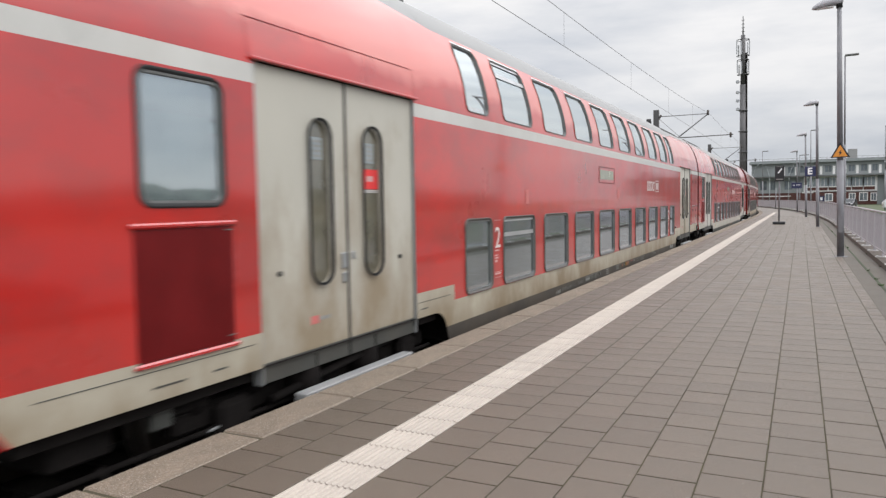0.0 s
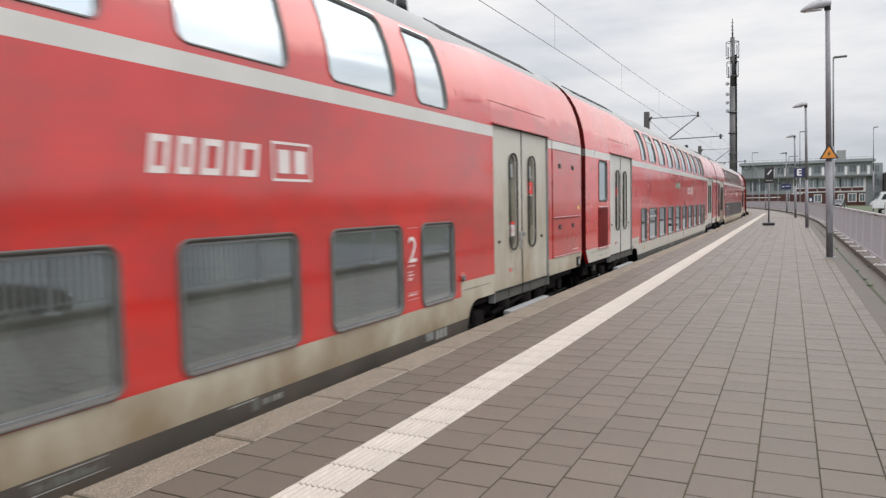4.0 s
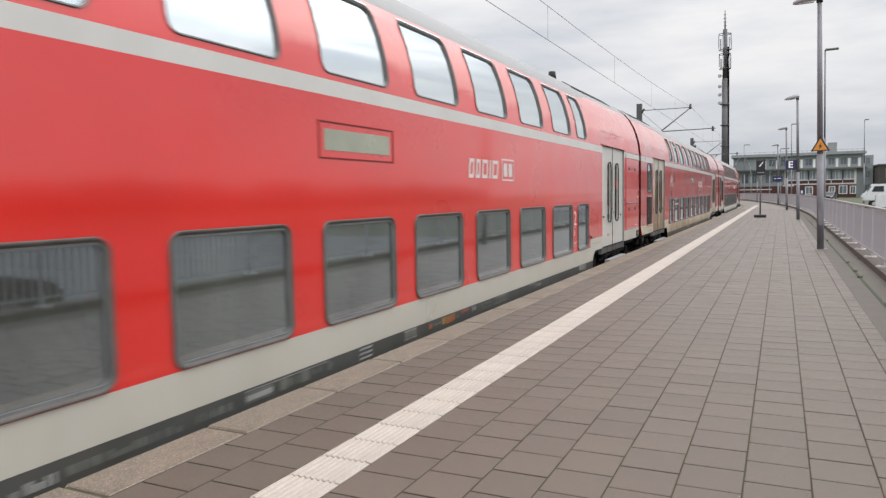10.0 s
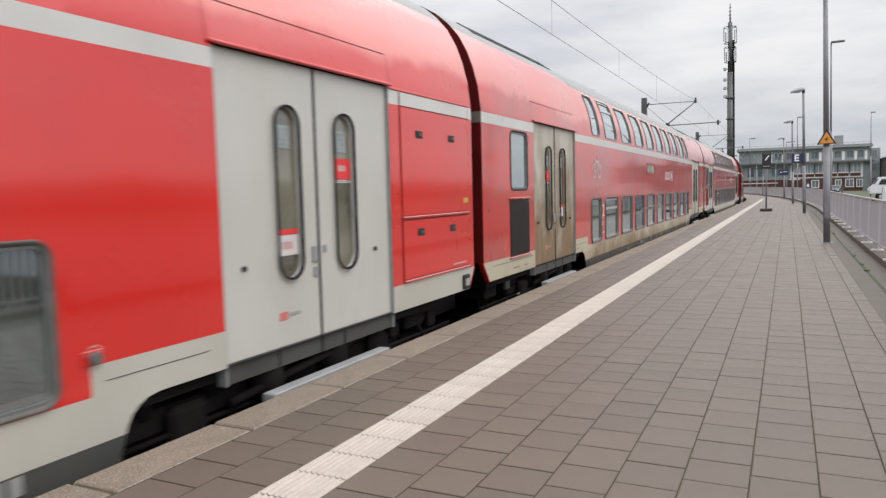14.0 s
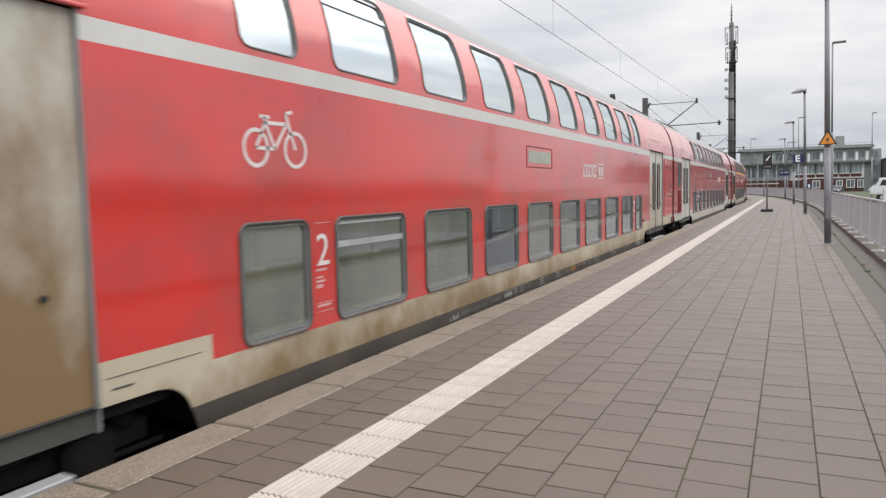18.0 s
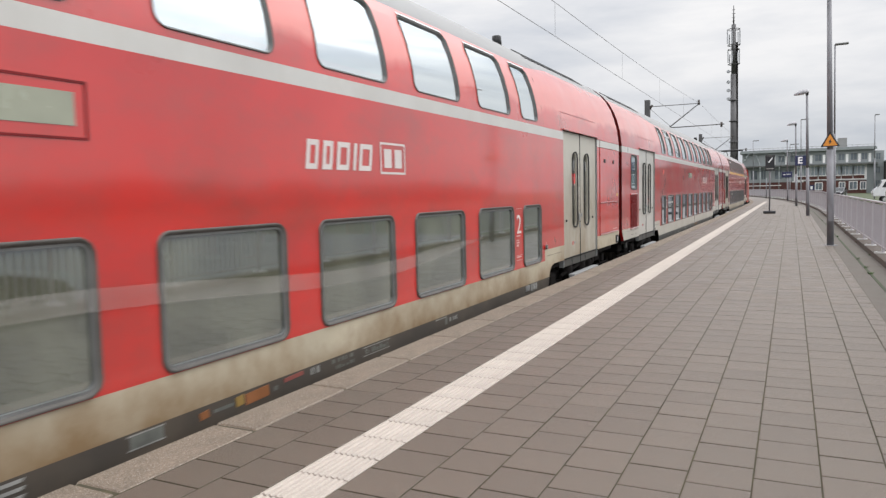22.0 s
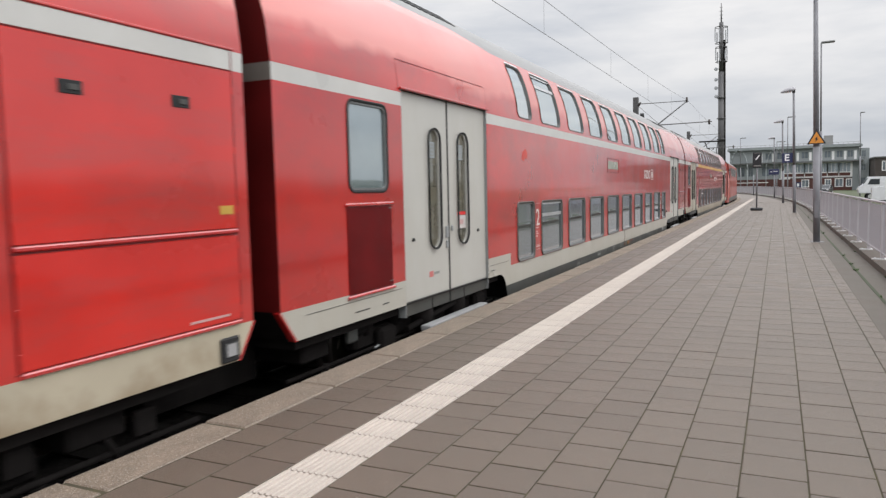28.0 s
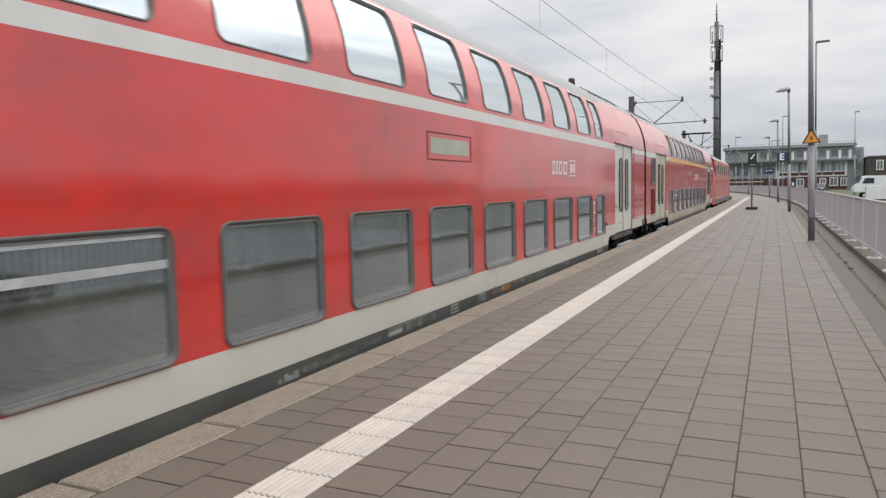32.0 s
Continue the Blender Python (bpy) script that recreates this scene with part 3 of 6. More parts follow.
def skin(u, z, side=1, proud=0.0):
    """A point of the coach's side: u along it, z above the platform."""
    o = float(np.interp(z, OFF_Z, OFF_X))
    k = float(np.interp(z + 0.03, OFF_Z, OFF_X) - np.interp(z - 0.03, OFF_Z, OFF_X)) / 0.06
    n = math.hypot(1, k)
    return side * (HALF - o + proud / n), u, z + DECK + proud * k / n


def levels(z0, z1):
    return [z0] + [z for z in OFF_Z if z0 + 0.01 < z < z1 - 0.01] + [z1]


def sheet(bm, u0, u1, z0, z1, mi, side=1, proud=0.0):
    for a, b in zip(levels(z0, z1), levels(z0, z1)[1:]):
        fc = bm.faces.new([bm.verts.new(skin(u, z, side, proud)) for u, z in ((u0, a), (u1, a), (u1, b), (u0, b))])
        fc.material_index, fc.smooth = mi, z0 > 2.4


def rounded(u0, u1, z0, z1, r, steps=6, along=6):
    """A rounded outline, counter-clockwise, and for each point its partner on the plain rectangle's sides."""
    pts = []
    for cu, cz, a0 in ((u1 - r, z0 + r, -90), (u1 - r, z1 - r, 0), (u0 + r, z1 - r, 90), (u0 + r, z0 + r, 180)):
        for i in range(steps + 1):
            a = radians(a0 + 90 * i / steps)
            pts.append((cu + r * math.cos(a), cz + r * math.sin(a)))
        if a0 in (0, 180):
            continue
        lo, hi = (z0 + r, z1 - r) if a0 == -90 else (z1 - r, z0 + r)
        uu = u1 if a0 == -90 else u0
        for i in range(1, along):
            pts.append((uu, lo + (hi - lo) * i / along))
    return pts


def holed(bm, cell, hole, r, mi, side=1):
    """A wall cell with a rounded opening through it, with a 3 cm deep reveal."""
    u0, u1, z0, z1 = cell
    pts = rounded(*hole, r)
    hu0, hu1, hz0, hz1 = hole
    outer = []
    for u, z in pts:
        fu = (u - (hu0 + hu1) / 2) / (hu1 - hu0) * 2
        fz = (z - (hz0 + hz1) / 2) / (hz1 - hz0) * 2
        du, dz = min(abs(u - hu0), abs(u - hu1)), min(abs(z - hz0), abs(z - hz1))
        if abs(du - dz) < 1e-5:
            outer.append((u1 if fu > 0 else u0, z1 if fz > 0 else z0))
        elif du < dz:
            outer.append((u1 if fu > 0 else u0, z))
        else:
            outer.append((u, z1 if fz > 0 else z0))
    ho = [bm.verts.new(skin(u, z, side)) for u, z in pts]
    hi = [bm.verts.new(skin(u, z, side, -0.03)) for u, z in pts]
    oo = [bm.verts.new(skin(u, z, side)) for u, z in outer]
    n = len(pts)
    for i in range(n):
        j = (i + 1) % n
        same = outer[i] == outer[j]
        fc = bm.faces.new((oo[i], ho[j], ho[i]) if same else (oo[i], oo[j], ho[j], ho[i]))
        fc.material_index, fc.smooth = mi, z0 > 2.4
        bm.faces.new((ho[i], ho[j], hi[j], hi[i])).material_index = mi


def pane(hole, r, side=1, proud=-0.018, grow=0.012):
    """A glass sheet that fills a rounded opening and follows the coach's side."""
    u0, u1, z0, z1 = hole[0] - grow, hole[1] + grow, hole[2] - grow, hole[3] + grow
    zs = [z0 + r * (1 - math.cos(radians(90 * i / 5))) for i in range(6)]
    zs += [z0 + r + (z1 - z0 - 2 * r) * i / 6 for i in range(1, 6)]
    zs += [z1 - r + r * math.sin(radians(90 * i / 5)) for i in range(6)]
    bm = bmesh.new()
    rows = []
    for z in zs:
        d = max(0.0, z0 + r - z, z - (z1 - r))
        inn = r - math.sqrt(max(0.0, r * r - d * d))
        rows.append([bm.verts.new(skin(u, z, side, proud)) for u in (u0 + inn, u1 - inn)])
    for a, b in zip(rows, rows[1:]):
        bm.faces.new((a[0], a[1], b[1], b[0])).smooth = True
    return bm


def ring(hole, r, width, side=1, proud=0.012, lip=0.012):
    """A rubber frame round an opening, a dark outer band and a grey inner lip."""
    bm = bmesh.new()
    grown = [(hole[0] - g, hole[1] + g, hole[2] - g, hole[3] + g) for g in (width, 0.85 * width, 0.5 * width, 0.12 * width, -lip)]
    loops = []
    slope = (1.0, 0.55, 0.15, 0.12, 0.05) if proud > 0 else (0.75, 1.0, 0.75, 0.45, 0.45)   # a proud frame slopes in towards its pane
    for k, (gb, pr) in enumerate(zip((0, 1, 2, 3, 3, 4, 4), (0.0, *(proud * q for q in slope), -0.02))):
        g = grown[gb]
        rr = max(0.02, r + (hole[0] - g[0]))
        loops.append([bm.verts.new(skin(u, z, side, pr)) for u, z in rounded(*g, rr)])
    for k, (a, b) in enumerate(zip(loops, loops[1:])):
        for i in range(len(a)):
            j = (i + 1) % len(a)
            fc = bm.faces.new((a[i], a[j], b[j], b[i]))
            fc.material_index, fc.smooth = (1 if k >= 3 else 0), k < 3
    return bm


WIDE = [7.60 + 1.668 * i for i in range(8)]
LOW = [(5.83, 6.58)] + [(c - 0.585, c + 0.585) for c in WIDE] + [(20.33, 21.08)]
HIGH = [(5.92, 6.56)] + [(c - 0.53, c + 0.57) for c in WIDE] + [(20.31, 21.02)]
CUTS = [5.5] + [(LOW[i][1] + LOW[i + 1][0]) / 2 for i in range(9)] + [21.3]
LOW_Z, HIGH_Z = (0.375, 1.205), (2.50, 3.29)
DOORS = (2.28, 22.36)            # where each door opening begins
DOOR_W, END_0, END_1, DOOR_TOP = 2.34, 0.22, 26.70, 2.465


def coach_side(bm, side):
    for a, b in ((END_0, DOORS[0]), (DOORS[0] + DOOR_W, 5.5), (21.3, DOORS[1]), (DOORS[1] + DOOR_W, END_1)):
        if a == END_0:
            sheet(bm, 0.42, b, END_LOW, 0.51, CREAM_I, side)
            fc = bm.faces.new([bm.verts.new(skin(u, z, side)) for u, z in ((0.42, END_LOW), (0.42, 0.51), (END_0, 0.51))])
            fc.material_index = CREAM_I
            sheet(bm, a, 1.10, 0.51, BAND_0, 0, side)
            sheet(bm, 2.10, b, 0.51, BAND_0, 0, side)
            sheet(bm, 1.10, 2.10, 0.51, 1.38, 0, side)
            holed(bm, (1.10, 2.10, 1.38, BAND_0), (1.28, 1.94, 1.46, 2.245), 0.07, 0, side)
        elif b == END_1:
            sheet(bm, a, 26.53, END_LOW, 0.51, CREAM_I, side)
            fc = bm.faces.new([bm.verts.new(skin(u, z, side)) for u, z in ((26.53, END_LOW), (26.53, 0.51), (END_1, 0.51))])
            fc.material_index = CREAM_I
            sheet(bm, a, b, 0.51, BAND_0, 0, side)
        else:
            sheet(bm, a, b, END_LOW, 0.51, CREAM_I, side)
            sheet(bm, a, b, 0.51, BAND_0, 0, side)
        sheet(bm, a, b, BAND_0, BAND_1, 5, side)
        sheet(bm, a, b, BAND_1, ROOF_0, 0, side)
    for d in DOORS:
        sheet(bm, d, d + DOOR_W, DOOR_TOP, ROOF_0, 0, side)
    sheet(bm, 5.5, 21.3, -0.28, CREAM_0, DARK_I, side)
    for flip in (False, True):         # rounded wheel openings at both ends of the low floor part
        for mi, pts in ((CREAM_I, ((5.5, CREAM_0), (5.5, END_LOW), (5.02, END_LOW), (5.12, 0.235), (5.19, 0.20), (5.24, 0.155), (5.27, 0.11), (5.29, CREAM_0))),
                        (DARK_I, ((5.5, -0.28), (5.5, CREAM_0), (5.29, CREAM_0), (5.33, -0.05), (5.38, -0.28)))):
            fc = bm.faces.new([bm.verts.new(skin(26.8 - u if flip else u, z, side)) for u, z in pts])
            fc.material_index = mi
    sheet(bm, 5.5, 21.3, CREAM_0, 0.335, CREAM_I, side)
    sheet(bm, 5.5, 21.3, 1.26, BAND_0, 0, side)
    sheet(bm, 5.5, 21.3, BAND_0, BAND_1, TOP_I, side)
    for i, (a, b) in enumerate(zip(CUTS, CUTS[1:])):
        holed(bm, (a, b, 0.335, 1.26), (*LOW[i], *LOW_Z), 0.07, 0, side)
        holed(bm, (a, b, BAND_1, ROOF_0), (*HIGH[i], *HIGH_Z), 0.06, 0, side)
    sheet(bm, 5.5, 21.3, ROOF_0, ROOF_1, ROOF_I, side)
    for a, b in ((END_0, 4.3), (22.5, END_1)):
        sheet(bm, a, b, ROOF_0, ROOF_E, 0, side)
        sheet(bm, a, b, ROOF_E, ROOF_1, ROOF_I, side)
    for a, b, up in ((4.3, 5.5, False), (21.3, 22.5, True)):
        steps = 12
        for i in range(steps):           # the red rises in a long slant towards the ends
            k = (i + 0.5) / steps
            z = ROOF_0 + (ROOF_E - ROOF_0) * (k if up else 1 - k)
            u0, u1 = a + (b - a) * i / steps, a + (b - a) * (i + 1) / steps
            sheet(bm, u0, u1, ROOF_0, z, 0, side)
            sheet(bm, u0, u1, z, ROOF_1, ROOF_I, side)


def coach_floor(bm):
    # Floor and wheel-arch backs are near-black: shade put into the colour.
    for u0, u1, z in ((0.42, 5.5, END_LOW), (5.5, 21.3, -0.28), (21.3, 26.53, END_LOW)):
        bm.faces.new([bm.verts.new((x, u, z + DECK)) for x, u in ((-HALF, u0), (HALF, u0), (HALF, u1), (-HALF, u1))]).material_index = 6
    for u in (5.5, 21.3):
        bm.faces.new([bm.verts.new((x, u, z + DECK)) for x, z in ((-HALF, -0.28), (HALF, -0.28), (HALF, END_LOW), (-HALF, END_LOW))]).material_index = 6


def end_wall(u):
    """The end of a coach, its colours darkened for the shade in the gap."""
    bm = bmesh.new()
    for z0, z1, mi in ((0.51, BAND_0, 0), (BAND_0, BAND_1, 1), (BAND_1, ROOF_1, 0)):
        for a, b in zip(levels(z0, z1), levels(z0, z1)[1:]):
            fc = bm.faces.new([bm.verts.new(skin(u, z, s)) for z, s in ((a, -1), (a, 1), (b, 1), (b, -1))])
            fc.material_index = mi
    # The sloped foot is near-black, its shade put into the colour too.
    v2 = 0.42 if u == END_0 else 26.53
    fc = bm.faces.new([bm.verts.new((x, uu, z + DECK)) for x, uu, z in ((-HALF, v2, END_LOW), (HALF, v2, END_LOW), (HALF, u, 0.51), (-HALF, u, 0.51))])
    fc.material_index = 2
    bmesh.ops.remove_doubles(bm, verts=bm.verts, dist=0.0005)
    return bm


def flat(bm, u0, u1, z0, z1, proud=0.004, mi=0, lean=0.0):
    """A printed patch on the straight part of the side."""
    fc = bm.faces.new([bm.verts.new((HALF + proud, u, z + DECK)) for u, z in ((u0, z0), (u1, z0), (u1 + lean, z1), (u0 + lean, z1))])
    fc.material_index = mi


def slab(bm, u0, u1, z0, z1, d0, d1, mi=0, bevel=0.0):
    box(bm, HALF + d0, HALF + d1, u0, u1, z0 + DECK, z1 + DECK, mi, bevel)


def numeral(coach, text, u, z, size):
    cu = bpy.data.curves.new("class_numeral", "FONT")
    cu.body, cu.size, cu.extrude = text, size, 0.002
    cu.materials.append(white_print)
    ob = new("class_numeral", cu)
    ob.parent = coach
    ob.matrix_basis = Matrix.Translation((HALF + 0.004, u, z + DECK)) @ Euler((radians(90), 0, radians(90))).to_matrix().to_4x4()
    return ob


def door_leaf(coach, u0, u1, w0, w1, paint, style):
    """One sliding leaf with its long rounded window."""
    bm = bmesh.new()
    sheet(bm, u0, u1, 0.115, 0.265, 1, 1, -0.035)
    sheet(bm, u0, u1, 0.265, 0.66, 0, 1, -0.035)
    sheet(bm, u0, u1, 2.28, DOOR_TOP, 0, 1, -0.035)
    holed(bm, (u0, u1, 0.66, 2.28), (w0, w1, 0.785, 2.12), (w1 - w0) / 2 - 0.005, 0, 1)
    for v in bm.verts:              # the leaf lies a little back in its opening
        if v.co.x > HALF - 0.034:
            v.co.x -= 0.035
    leaf = part("door_leaf", bm, [paint, skirt_grey], coach)
    hole = (w0, w1, 0.785, 2.12)
    gl = part("door_pane", pane(hole, (w1 - w0) / 2 - 0.005, 1, -0.055), pane_door, leaf, "tall narrow tinted door pane")
    part("pane_seal", ring(hole, (w1 - w0) / 2 - 0.005, 0.014, 1, -0.026, 0.008), [rubber, rubber], leaf, "black rubber seal")
    bm = bmesh.new()
    cu = (w0 + w1) / 2
    slab(bm, cu - 0.07, cu + 0.07, 1.80, 1.98, -0.052, -0.0495, 0)
    for k in range(4):
        slab(bm, cu - 0.055, cu + 0.055, 1.82 + 0.04 * k, 1.838 + 0.04 * k, -0.0495, -0.048, 1)
    part("notice", bm, [blue_reflector, grey_print], leaf, "pale notice behind the pane")
    if style:
        zz = 1.535 if style == 1 else 0.965
        bm = bmesh.new()
        w = (w1 - w0) / 2 - 0.006
        if style == 1:               # red field with thin pale lines along its lower edge
            slab(bm, cu - w, cu + w, zz + 0.03, zz + 0.21, -0.052, -0.0495, 0)
            slab(bm, cu - w, cu + w, zz + 0.014, zz + 0.022, -0.052, -0.0495, 1)
            slab(bm, cu - w, cu + w, zz, zz + 0.008, -0.052, -0.0495, 1)
            slab(bm, cu - 0.055, cu + 0.055, zz + 0.10, zz + 0.15, -0.0495, -0.048, 2)
        else:                        # pale field under a red edge
            slab(bm, cu - w, cu + w, zz, zz + 0.16, -0.052, -0.0495, 1)
            slab(bm, cu - w, cu + w, zz + 0.165, zz + 0.205, -0.052, -0.0495, 0)
            slab(bm, cu - 0.06, cu + 0.06, zz + 0.05, zz + 0.11, -0.0495, -0.048, 2)
        part("sticker", bm, [red_sticker, notice_white, faint_print], leaf, "red and white door sticker")
    return leaf


def bogie(coach, u, wheels):
    """A bogie with side frames, springs and two wheelsets."""
    bm = bmesh.new()
    for s in (-1, 1):
        x0, x1 = sorted((s * 1.02, s * 1.16))
        box(bm, x0, x1, -1.75, 1.75, 0.42, 0.60, 0, 0.03)
        box(bm, x0, x1, -0.6, 0.6, 0.30, 0.44, 0, 0.03)
        for a in (-1.25, 1.25):
            box(bm, *sorted((s * 1.14, s * 1.26)), a - 0.17, a + 0.17, 0.34, 0.60, 0, 0.04)
            tube(bm, (s * 1.1, a - 0.3, 0.56), (s * 1.1, a - 0.3, 0.72), 0.09)
            tube(bm, (s * 1.1, a + 0.3, 0.56), (s * 1.1, a + 0.3, 0.72), 0.09)
        tube(bm, (s * 1.2, -0.45, 0.40), (s * 1.2, -0.45, 0.78), 0.16)
        tube(bm, (s * 1.2, 0.45, 0.40), (s * 1.2, 0.45, 0.78), 0.16)
        tube(bm, (s * 1.27, -0.9, 0.5), (s * 1.27, 0.9, 0.66), 0.035)
    box(bm, -1.1, 1.1, -0.3, 0.3, 0.45, 0.75)
    me = mesh_of("bogie", bm, [under, steel])
    bg_ob = bpy.data.objects.new("bogie", me)
    scene.collection.objects.link(bg_ob)
    bg_ob.parent, bg_ob.matrix_basis = coach, Matrix.Translation((0, u, 0))
    for a in (-1.25, 1.25):
        bm = bmesh.new()
        tube(bm, (-1.05, 0, 0), (1.05, 0, 0), 0.085, seg=12)
        for s in (-1, 1):
            tube(bm, (s * 0.70, 0, 0), (s * 0.84, 0, 0), 0.46, seg=28)
            tube(bm, (s * 0.66, 0, 0), (s * 0.70, 0, 0), 0.49, seg=28)
            tube(bm, (s * 0.84, 0, 0), (s * 0.90, 0, 0), 0.16, seg=14)
            for k in range(4):
                b2 = radians(90 * k + 20)
                box(bm, *sorted((s * 0.84, s * 0.855)), 0.3 * math.cos(b2) - 0.04, 0.3 * math.cos(b2) + 0.04, 0.3 * math.sin(b2) - 0.04, 0.3 * math.sin(b2) + 0.04)
        w = part("wheelset", bm, steel, bg_ob, "worn steel wheelset", Matrix.Translation((0, a, 0.46)))
        wheels.append((w, a))
    return bg_ob


WHEELS = []


def coach(label, red, cream, style, band=None, louvre=None, door_paint=None, rear_door=None, letters=15.1, lower_glass=None, flap_paint=None, low_latches=True, skirt=None, clean=()):
    """A double-deck coach; its local y runs away from the camera, z = 0 on the rail."""
    c = thing("double_deck_coach", label, "train coach", "coaches of the train")
    bm = bmesh.new()
    coach_side(bm, 1)
    coach_side(bm, -1)
    coach_floor(bm)
    bmesh.ops.remove_doubles(bm, verts=bm.verts, dist=0.0005)
    bmesh.ops.recalc_face_normals(bm, faces=bm.faces)
    for e in bm.edges:                 # crisp edges round every opening
        e.smooth = len(e.link_faces) == 2 and e.calc_face_angle(0.0) < 0.5
    part("body", bm, [red, cream, skirt or skirt_grey, roof_grey, band or band_grey, band_grey, under], c)
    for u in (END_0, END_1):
        part("end_wall", end_wall(u), [shade_red, shade_grey, under], c, "end wall with the gap's shade put into its red and grey")
    # window by window
    for side in (1, -1):
        for hole, r, gl, name in [((*w, *LOW_Z), 0.07, pane_clean if w in clean else lower_glass or pane_low, "lower_window") for w in LOW] + [((*w, *HIGH_Z), 0.09, pane_high, "upper_window") for w in HIGH]:
            p = part(name, pane(hole, r, side), gl, c)
            p.visible_shadow = False
            if side == 1:
                part("window_seal", ring(hole, r, 0.036, 1, 0.02) if name == "lower_window" else ring(hole, r, 0.013, 1, 0.012, 0.004), [sill_grey, seal_grey], p)
                if name == "upper_window":
                    bm = bmesh.new()
                    sheet(bm, hole[0] + 0.03, hole[1] - 0.03, hole[3] + 0.008, hole[3] + 0.03, 0, 1, 0.010)
                    part("top_trim", bm, foot_steel, p, "bright metal drip trim")
                if hole[0] in (LOW[1][0],) or hole[0] == HIGH[1][0]:
                    bm = bmesh.new()
                    zz = hole[2] + (hole[3] - hole[2]) * 0.72
                    sheet(bm, hole[0], hole[1], zz, zz + 0.055, 0, 1, -0.006)
                    sheet(bm, hole[0] + 0.02, hole[1] - 0.02, hole[3] - 0.035, hole[3] - 0.005, 0, 1, -0.006)
                    part("vent_bar", bm, alu, p, "aluminium bar of the hinged vent pane")
    hole = (1.28, 1.94, 1.46, 2.245)
    p = part("end_window", pane(hole, 0.07), pane_frost, c, "frosted pane beside the door")
    part("window_seal", ring(hole, 0.07, 0.035), [rubber, seal_grey], p)
    # decks inside
    part("lower_floor", boxes((-1.33, 1.33, 5.5, 21.3, -0.2 + DECK, -0.14 + DECK)), inside, c)
    part("upper_floor", boxes((-1.34, 1.34, 5.0, 21.8, 1.45 + DECK, 1.62 + DECK)), inside, c)
    for u in (5.15, 21.65):
        bm = bmesh.new()
        prism(bm, [(sx * (HALF - 0.04 - float(np.interp(zz, OFF_Z, OFF_X))), zz + DECK) for sx, lev in ((1, (0.3, 2.45, 3.0, 3.4, 3.7)), (-1, (3.7, 3.4, 3.0, 2.45, 0.3))) for zz in lev], u - 0.03, u + 0.03, "y")
        part("partition", bm, inside, c)
    for cu in WIDE:                  # seat benches behind the lower windows
        for x0, x1 in ((0.25, 1.22), (-1.22, -0.25)):
            bm = boxes((x0, x1, cu - 0.06, cu + 0.06, 0.38, 1.42), (x0, x1, cu - 0.50, cu + 0.50, 0.62, 0.80), bevel=0.04)
            part("seat_bench", bm, seat_cloth, c)
    # doors
    for k, d in enumerate(DOORS):
        seam = d + DOOR_W / 2
        paint = (rear_door or door_paint or cream) if k else (door_paint or cream)
        door_leaf(c, d + 0.012, seam - 0.012, seam - 0.525, seam - 0.245, paint, style[2 * k])
        door_leaf(c, seam + 0.012, d + DOOR_W - 0.012, seam + 0.26, seam + 0.55, paint, style[2 * k + 1])
        for uu in (d, d + DOOR_W - 0.012):
            bm = bmesh.new()
            slab(bm, uu, uu + 0.012, 0.115, DOOR_TOP, -0.09, -0.004)
            part("door_post", bm, opener_grey, c)
        bm = bmesh.new()
        sheet(bm, d, d + DOOR_W, 0.02, DOOR_TOP, 0, -1, -0.03)
        part("far_door", bm, cream, c)
        bm = bmesh.new()
        slab(bm, seam - 0.014, seam + 0.014, 0.115, DOOR_TOP, -0.06, -0.028)
        part("door_edge_rubber", bm, rubber, c)
        bm = bmesh.new()
        slab(bm, d - 0.04, d + DOOR_W + 0.04, DOOR_TOP, DOOR_TOP + 0.024, 0.0, 0.03, 0, 0.006)
        part("rain_gutter", bm, red, c)
        for uu, zz in ((d + 0.25, 0.915), (d + DOOR_W - 0.28, 0.915)):
            part("door_button", tube(bmesh.new(), (HALF - 0.036, uu, zz + DECK), (HALF - 0.015, uu, zz + DECK), 0.020, seg=12), rubber, c)
        for u0, u1, z0, z1 in ((-0.10, -0.03, 0.88, 1.02), (-0.09, -0.04, 0.76, 0.85), (0.06, 0.10, 0.95, 1.02)):
            bm = bmesh.new()
            slab(bm, seam + u0, seam + u1, z0, z1, -0.036, -0.016, 0, 0.008)
            part("door_opener", bm, opener_grey, c)
        bm = bmesh.new()
        slab(bm, seam - 0.54, seam - 0.44, 0.465, 0.53, -0.036, -0.032, 0)
        slab(bm, seam - 0.42, seam - 0.28, 0.485, 0.515, -0.036, -0.032, 1)
        part("door_mark", bm, [faded_pink if style[4] else grey_print, grey_print], c)
        bm = bmesh.new()
        slab(bm, d + 0.40, d + DOOR_W - 0.24, -0.10, -0.035, -0.04, 0.075, 0, 0.008)
        part("entrance_step", bm, step_paint, c, "pale metal step under the door")
        bm = bmesh.new()      # hood line over the door
        for pr, (z0, z1) in ((0.004, (2.765, 2.773)),):
            sheet(bm, d - 0.05, d + DOOR_W, z0, z1, 0, 1, pr)
        part("hood_seam", bm, grille_red, c)
    # louvre beside the first door
    bm = bmesh.new()
    slab(bm, 1.20, 2.01, 0.50, 1.30, -0.005, 0.004, 0)
    for i in range(30):
        uu = 1.215 + 0.0265 * i
        slab(bm, uu, uu + 0.012, 0.51, 1.29, 0.004, 0.014, 0)
    grid = part("louvre", bm, [louvre or grille_red, red], c, "dark ribbed air louvre")
    for zz in (1.318, 0.483):
        bm = bmesh.new()
